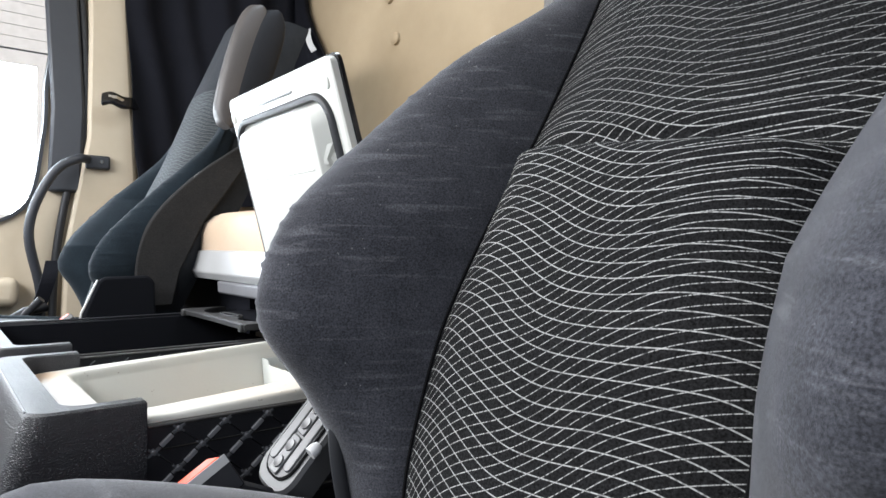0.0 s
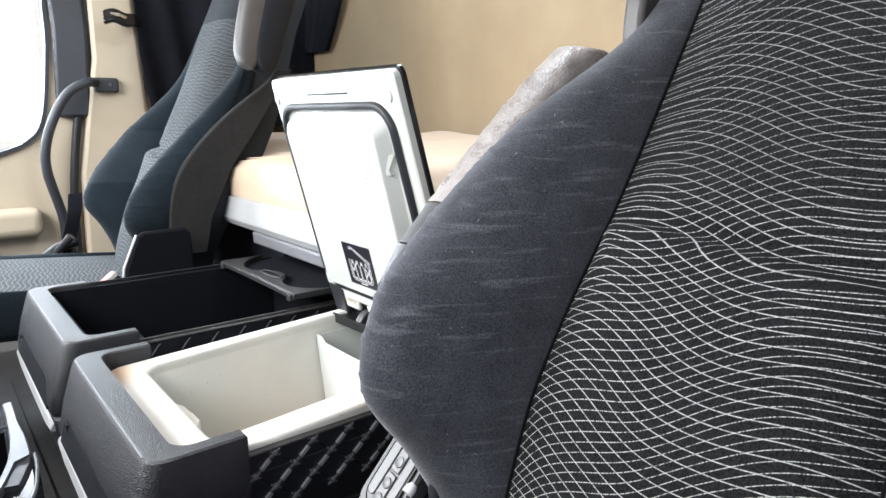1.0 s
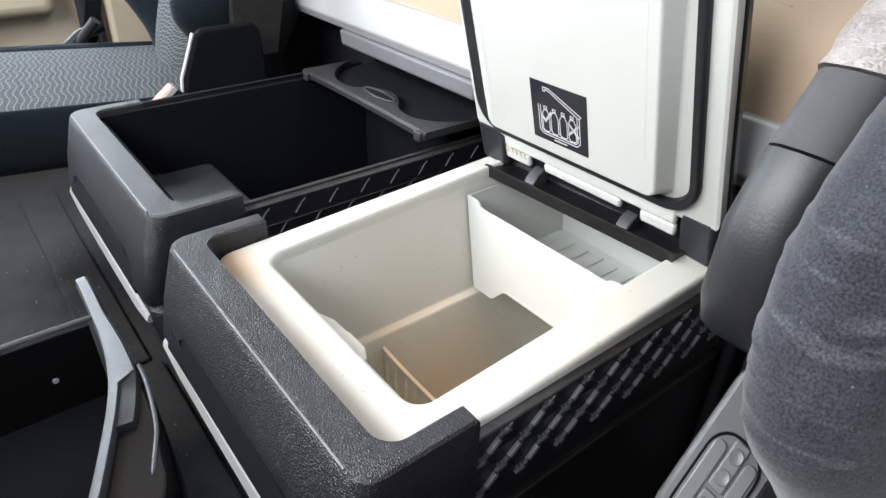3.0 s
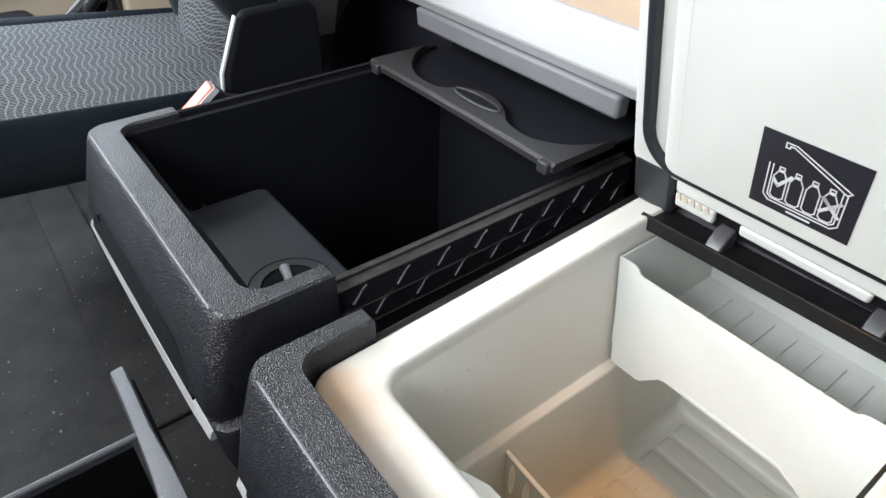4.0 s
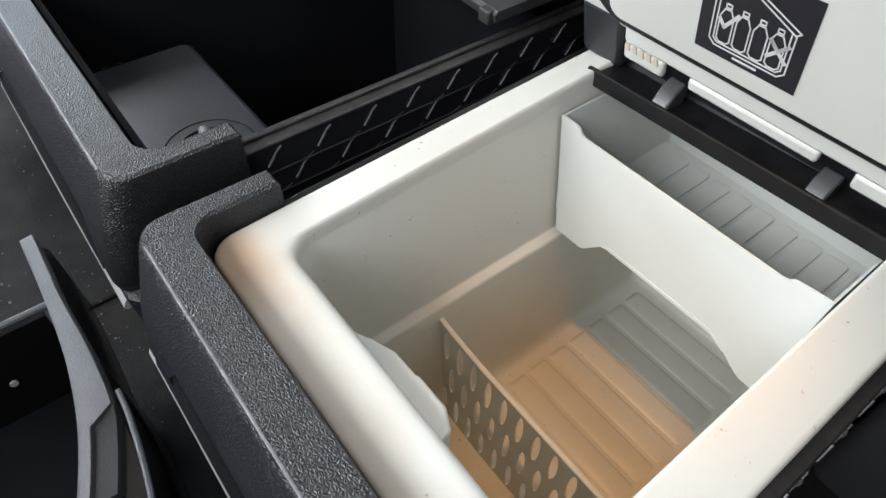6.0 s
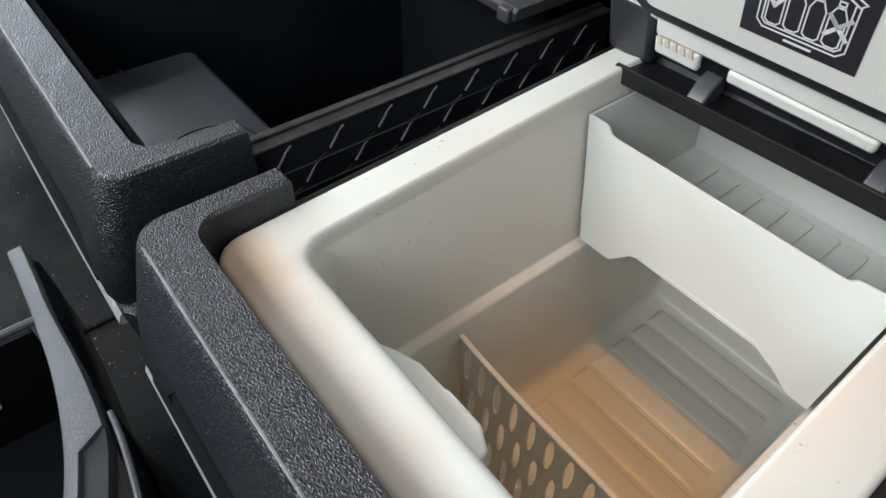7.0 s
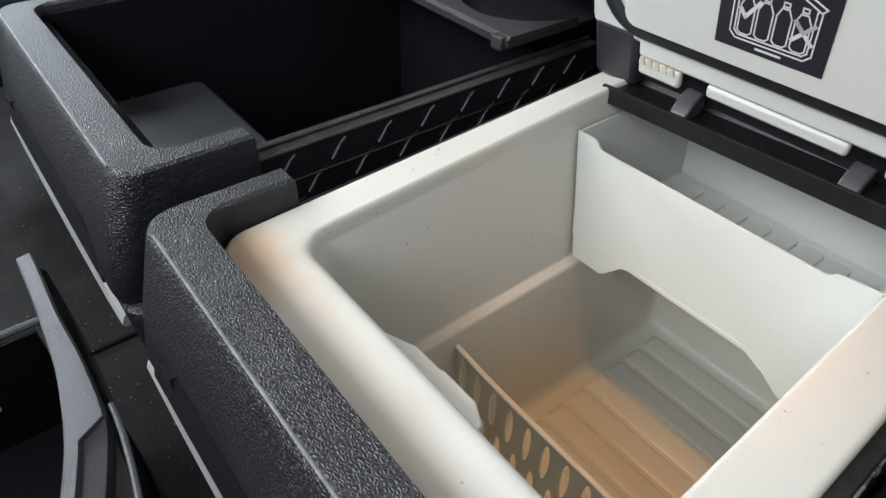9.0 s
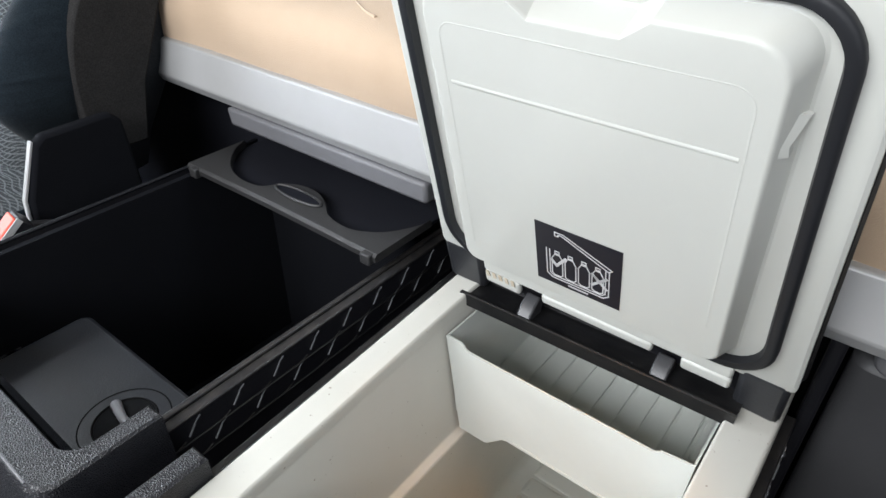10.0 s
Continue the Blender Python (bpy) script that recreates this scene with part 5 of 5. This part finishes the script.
# passenger's armrest
pa = arm_rows(0.955, smooth_line([(0.562, 0.93, 0.016), (0.57, 0.965, 0.036), (0.604, 1.09, 0.043), (0.637, 1.195, 0.042), (0.655, 1.243, 0.033), (0.663, 1.262, 0.012)], 24), 0.026, 0)
local(pas, part("armrest_pad", loft(pa), M_VINYL2, pas, "grey-brown vinyl armrest pad", smooth=True, angle=60))
pb = arm_rows(0.953, smooth_line([(0.60, 0.92, 0.016), (0.612, 0.96, 0.04), (0.65, 1.09, 0.048), (0.683, 1.19, 0.047), (0.7, 1.238, 0.036), (0.708, 1.258, 0.012)], 24), 0.029, 0)
local(pas, part("armrest_shell", loft(pb), M_DULL, pas, "dark plastic armrest shell", smooth=True, angle=60))

line = smooth_line([(0.66, 0.93, 0), (0.623, 0.891, 0), (0.512, 0.808, 0), (0.429, 0.728, 0), (0.382, 0.662, 0), (0.36, 0.6, 0), (0.353, 0.537, 0), (0.36, 0.46, 0)], 24)
rear = [(0.44, 0.46), (0.46, 0.55), (0.52, 0.675), (0.575, 0.75), (0.65, 0.86), (0.70, 0.93)]
outline = [(x, z) for x, z, _ in line] + rear
bm = loft([[(x, y, z) for x, z in outline] for y in (0.966, 0.99)])
local(pas, part("side_panel", bm, M_SIDE, pas, "grey-brown cloth side panel", bevel=0.004))
# seat side shields and buckles
bm = loft([[(x, y, z) for x, z in ((0.225, 0.40), (0.232, 0.455), (0.262, 0.528), (0.275, 0.538), (0.37, 0.54), (0.385, 0.525), (0.39, 0.40))] for y in (0.915, 0.935)])
local(pas, part("side_shield", bm, M_LINING, pas, "black recliner side shield", bevel=0.006))
bm = strap([(0.222, 0.925, 0.40), (0.229, 0.925, 0.456), (0.262, 0.925, 0.532)], 0.009, 0.004, (0, 1, 0))
local(pas, part("shield_edge", bm, M_SILVER, pas, "pale front edge", bevel=0.001))


def buckle(host, p, along, across, size):
    a, c = Vector(along).normalized(), Vector(across).normalized()
    up = a.cross(c).normalized()
    if up.z < 0:
        up = -up
    p = Vector(p)

    def blk(a0, a1, w, z0, z1):
        return loft([[p + a * s + c * t * w + up * z for s, t in ((a0, -1), (a1, -1), (a1, 1), (a0, 1))] for z in (z0, z1)])
    L, W, H = size
    body = local(host, part("belt_buckle", blk(-L / 2 + 0.002, L / 2 + 0.003, W / 2 + 0.003, -H, 0), M_BLACK, host, "black belt buckle", bevel=0.002))
    part("release_button", blk(-L / 2, L / 2 - 0.001, W / 2, 0.0, 0.005), M_RED, body, "orange-red release button", bevel=0.0018)
    edge_ = loft([[p + a * q - c * (W / 2 + 0.0035 + t) + up * z for q, z in ((-L / 2 + 0.004, -0.004), (L / 2 + 0.002, -0.004), (L / 2 + 0.002, 0.0045), (-L / 2 + 0.004, 0.0045))] for t in (0.0, 0.0016)])
    part("side_edge", edge_, M_SILVER, body, "pale worn side edge")
    part("tip", blk(-L / 2 - 0.007, -L / 2 - 0.0005, W * 0.32, -0.006, 0.002), M_STRIP, body, "grey tip", bevel=0.0015)
    part("stalk", tube([p + a * (L / 2 - 0.01) - up * (H * 0.6), p + a * (L / 2 + 0.02) - up * 0.06, p + a * (L / 2 + 0.05) - up * 0.16], 0.008, 8), M_BLACK, body)
    return body


buckle(drv, (0.142, -0.1355, 0.403), (0.87, 0.07, 0.49), (0.03, 0.95, -0.31), (0.05, 0.034, 0.03))
buckle(pas, (0.174, 0.892, 0.436), (0.8, 0, 0.6), (0.1, 1, 0), (0.07, 0.028, 0.022))

# control panel on the inboard side of the driver's seat
PN0, PN1 = Vector((0.202, -0.139, 0.38)), Vector((0.312, -0.139, 0.496))
PA = (PN1 - PN0).normalized()
PC = Vector((-0.11, 0.94, 0.31)).normalized()
PU = PC.cross(PA).normalized()
if PU.z < 0:
    PU = -PU


def on_panel(u, v, w):
    """u along the panel (0 low to 0.16 high), v across, w out of it."""
    return tuple(PN0 + PA * (0.006 + 0.94 * u) + PC * (0.76 * v - 0.002) + PU * w)


def panel_ring(u0, u1, v, r, w):
    return [on_panel(a, b, w) for a, b, _ in rrect(u0, u1, -v, v, r, 0)]


cpn = part("control_panel", loft([panel_ring(0.0, 0.165, 0.037, 0.024, -0.035), panel_ring(0.0, 0.165, 0.037, 0.024, -0.004), panel_ring(0.003, 0.162, 0.033, 0.021, 0.0)]), M_PANEL, drv, "grey plastic seat control panel", smooth=True, angle=30)
local(drv, cpn)
part("switch_frame", loft([panel_ring(0.012, 0.106, 0.028, 0.022, 0.0005), panel_ring(0.012, 0.106, 0.028, 0.022, 0.002)]), M_RING, cpn, "black switch surround", smooth=True, angle=30)
part("switch_plate", loft([panel_ring(0.0145, 0.1035, 0.0255, 0.02, 0.0018), panel_ring(0.0145, 0.1035, 0.0255, 0.02, 0.0028)]), M_PANEL, cpn, "grey switch plate", smooth=True, angle=30)
for u0, u1 in ((0.015, 0.058), (0.0605, 0.103)):
    kp = part("rocker", loft([[on_panel(a, b, w) for a, b, _ in rrect(u0, u1, -0.008, 0.008, 0.003, 0)] for w in (0.002, 0.0055)]), M_KEY, cpn, bevel=0.001)
    for du in (0.012, 0.031):
        part("rocker_pad", loft([[on_panel(u0 + du + r * math.cos(t), r * math.sin(t), w) for t in [k * math.pi / 8 for k in range(16)]] for r, w in ((0.0068, 0.0056), (0.0062, 0.0072), (0.003, 0.0066))]), M_KEY, kp, smooth=True, angle=40)
for v0, v1 in ((0.010, 0.0235), (-0.0235, -0.010)):
    part("slide_switch", loft([[on_panel(a, b, w) for a, b, _ in rrect(0.024, 0.095, v0, v1, 0.006, 0)] for w in (0.002, 0.005)]), M_KEY, cpn, bevel=0.001)
part("round_cap", loft([[on_panel(0.137 + r * 1.2 * math.cos(t), r * math.sin(t), w) for t in [k * math.pi / 10 for k in range(20)]] for r, w in ((0.014, 0.0005), (0.0135, 0.0015))]), M_PANEL, cpn, smooth=True, angle=30)
# linkage beside the panel
local(drv, part("lever_tube", tube(smooth_line([(0.26, -0.207, 0.50), (0.245, -0.21, 0.46), (0.245, -0.212, 0.42), (0.255, -0.214, 0.36)], 16), 0.007, 10), M_ARM, drv, "dark lever tube", smooth=True))
for dy, dx_, r_ in ((-0.012, 0.014, 0.004), (-0.002, 0.026, 0.003), (0.012, 0.012, 0.0026)):
    pts = smooth_line([(0.275 + dx_, -0.205 + dy, 0.50), (0.262 + dx_, -0.208 + dy, 0.455), (0.258 + dx_, -0.21 + dy, 0.41), (0.272 + dx_, -0.213 + dy, 0.36)], 16)
    local(drv, part("cable", tube(pts, r_, 8), M_ARM, drv, smooth=True))
local(drv, part("lever_knob", tube([(0.240, -0.168, 0.415), (0.246, -0.168, 0.419), (0.250, -0.168, 0.422)], [0.0065, 0.0065, 0.004], 14), M_PRINT, drv, "small white knob", smooth=True))
# moulded upper back with a coat hook
bm = loft([[(x, y, z) for x, z in ((0.53, 0.86), (0.531, 0.92), (0.548, 1.02), (0.6, 1.25), (0.75, 1.25), (0.70, 0.86))] for y in (-0.222, -0.196)])
local(drv, part("upper_back", bm, M_VINYL2, drv, "grey-brown moulded upper back", bevel=0.006))
local(drv, part("coat_hook", tube(smooth_line([(0.56, -0.2, 0.985), (0.535, -0.2, 0.985), (0.512, -0.2, 0.97), (0.503, -0.2, 0.948)], 12), 0.009, 10), M_GLOSS, drv, "dark glossy coat hook", smooth=True))

# loose seat-belt anchor by the passenger seat
an = thing("seat_belt", "black seat belt with stalk anchors beside the passenger seat", "seat belt", (0.2, 1.56, 0.0))
local(an, part("webbing", strap(smooth_line([(0.19, 1.56, 0.36), (0.22, 1.57, 0.42), (0.25, 1.6, 0.5), (0.27, 1.66, 0.56)], 16), 0.045, 0.003, (0.8, 0.3, 0)), M_FELT, an))
for a, b, r in (((0.13, 1.52, 0.38), (0.24, 1.56, 0.42), 0.014), ((0.15, 1.54, 0.34), (0.22, 1.5, 0.45), 0.012), ((0.1, 1.56, 0.33), (0.2, 1.58, 0.37), 0.016)):
    local(an, part("anchor_stalk", tube([a, tuple((Vector(a) + Vector(b)) / 2 + Vector((0, 0, 0.012))), b], r), M_BLACK, an, smooth=True))

# ---- open tray in front of the drawers ----
tr = thing("console_tray", "open black console tray with light grey frame", "tray", (-0.3, 0.3, 0.0))
TZ = 0.33
edge = smooth_line([(-0.053, 0.577, 0), (-0.0535, 0.53, 0), (-0.055, 0.48, 0), (-0.0585, 0.42, 0), (-0.068, 0.36, 0), (-0.081, 0.315, 0), (-0.098, 0.27, 0), (-0.122, 0.212, 0), (-0.15, 0.152, 0), (-0.18, 0.095, 0)], 40)
rows = []
for i, (x, y, _) in enumerate(edge):
    w = 0.0125 + 0.0145 * min(1, max(0, (0.50 - y) / 0.14)) ** 1.4 if y > 0.352 else 0.0105
    rows.append([(x - 0.003, y, TZ - 0.012), (x - 0.0012, y, TZ - 0.001), (x + 0.0005, y, TZ), (x + w - 0.002, y, TZ + 0.001), (x + w, y, TZ - 0.002), (x + w - 0.001, y, TZ - 0.03)])
local(tr, part("frame", loft(rows), M_TROUGH, tr, "light grey plastic frame", smooth=True, angle=40))
rows = []
for i, (x, y, _) in enumerate(edge):
    u = i / 40
    b = 0.016 + 0.054 * min(1, max(0, (0.43 - y) / 0.22))
    rows.append([(x + 0.009, y, TZ - 0.012), (x + b - 0.008, y, TZ - 0.014), (x + b, y, TZ - 0.024), (x + b + 0.004, y, TZ - 0.12), (x + b - 0.03, y, 0.03), (x - 0.02, y, 0.03)])
local(tr, part("outer_wall", loft(rows), M_GLOSS, tr, "glossy black tray side", smooth=True, angle=40))
rows = []
for x, y, _ in edge:
    if 0.285 < y < 0.358:
        k = min(1, (0.358 - y) / 0.012)
        rows.append([(x + 0.009, y, TZ - 0.03), (x + 0.0092, y, TZ - 0.001 - 0.002 * k), (x + 0.026, y, TZ - 0.001 - 0.004 * k), (x + 0.029, y, TZ - 0.006 - 0.004 * k), (x + 0.03, y, TZ - 0.03)])
local(tr, part("frame_corner", loft(rows), M_ARM, tr, "dark rounded frame corner", smooth=True, angle=40))
pts = [(x + 0.030 + 0.02 * min(1, max(0, (0.37 - y) / 0.1)), y, TZ - 0.006 - 0.09 * max(0, (0.33 - y)) ) for x, y, _ in edge if 0.16 < y < 0.375]
local(tr, part("side_rib", tube(pts, 0.0025, 8), M_TROUGH, tr, smooth=True))
local(tr, part("tray_floor", box(-0.55, -0.07, 0.0, 0.5, 0.20, 0.206), M_LINING, tr))
local(tr, part("cross_wall", box(-0.55, -0.062, 0.485, 0.493, 0.14, TZ - 0.012), M_RING, tr, "black tray cross wall"))
local(tr, part("cross_bead", tube([(-0.55, 0.49, TZ - 0.006), (-0.056, 0.488, TZ - 0.004)], 0.0034, 8), M_TROUGH, tr, "light grey bead", smooth=True))
local(tr, part("screw", tube([(-0.115, 0.4855, 0.2565), (-0.115, 0.4835, 0.2565)], 0.0036, 12), M_SILVER, tr, "bright screw"))
local(tr, part("tray_base", box(-0.55, -0.1, 0.02, 0.6, 0.0, 0.2), M_BLACK, tr))

# crumbs on the floor and on the refrigerator's rim
rng = random.Random(3)
bm = bmesh.new()
for k in range(130):
    x, y = rng.uniform(-0.06, 0.02), rng.uniform(0.5, 1.3)
    z = 0.0125 if y < 0.755 else 0.0105
    r = 0.0005 + 0.0018 * rng.random() ** 3
    bmesh.ops.create_icosphere(bm, subdivisions=1, radius=r, matrix=Matrix.Translation((x, y, z + r * 0.4)) @ Matrix.Diagonal((1, rng.uniform(0.6, 1.5), 0.5, 1)))
for k in range(110):
    x, y = rng.uniform(-0.34, -0.085), rng.uniform(0.55, 1.3)
    r = 0.0005 + 0.002 * rng.random() ** 3
    bmesh.ops.create_icosphere(bm, subdivisions=1, radius=r, matrix=Matrix.Translation((x, y, r * 0.4)) @ Matrix.Diagonal((1, rng.uniform(0.6, 1.5), 0.5, 1)))
tagged(part("crumbs", bm, M_DUST), "pale crumbs and grit on the floor", "crumbs", kind="stuff")
# dark flecks on the liner
rng = random.Random(11)
bm = bmesh.new()
for k in range(34):
    if k < 7:
        x, y = rng.uniform(0.14, 0.44), rng.uniform(0.345, 0.362)
        p = (x, y, 0.43 + 0.05 * (x - 0.29) + 0.0002)
    elif k < 15:
        p = (rng.uniform(0.078, 0.095), rng.uniform(0.03, 0.34), 0.4197)
    elif k < 27:
        p = (rng.uniform(0.17, 0.4), rng.uniform(0.11, 0.28), 0.1222)
    else:
        p = (rng.uniform(0.13, 0.46), rng.uniform(0.018, 0.046), 0.4242)
    r = 0.0003 + 0.0006 * rng.random() ** 2
    bmesh.ops.create_icosphere(bm, subdivisions=1, radius=r, matrix=Matrix.Translation(p) @ Matrix.Rotation(rng.uniform(0, 3), 4, "Z") @ Matrix.Diagonal((rng.uniform(0.6, 2.4), 0.7, 0.5, 1)))
tagged(part("dirt_specks", bm, M_SPECK), "dark dirt specks on the white liner", "dirt", kind="stuff")
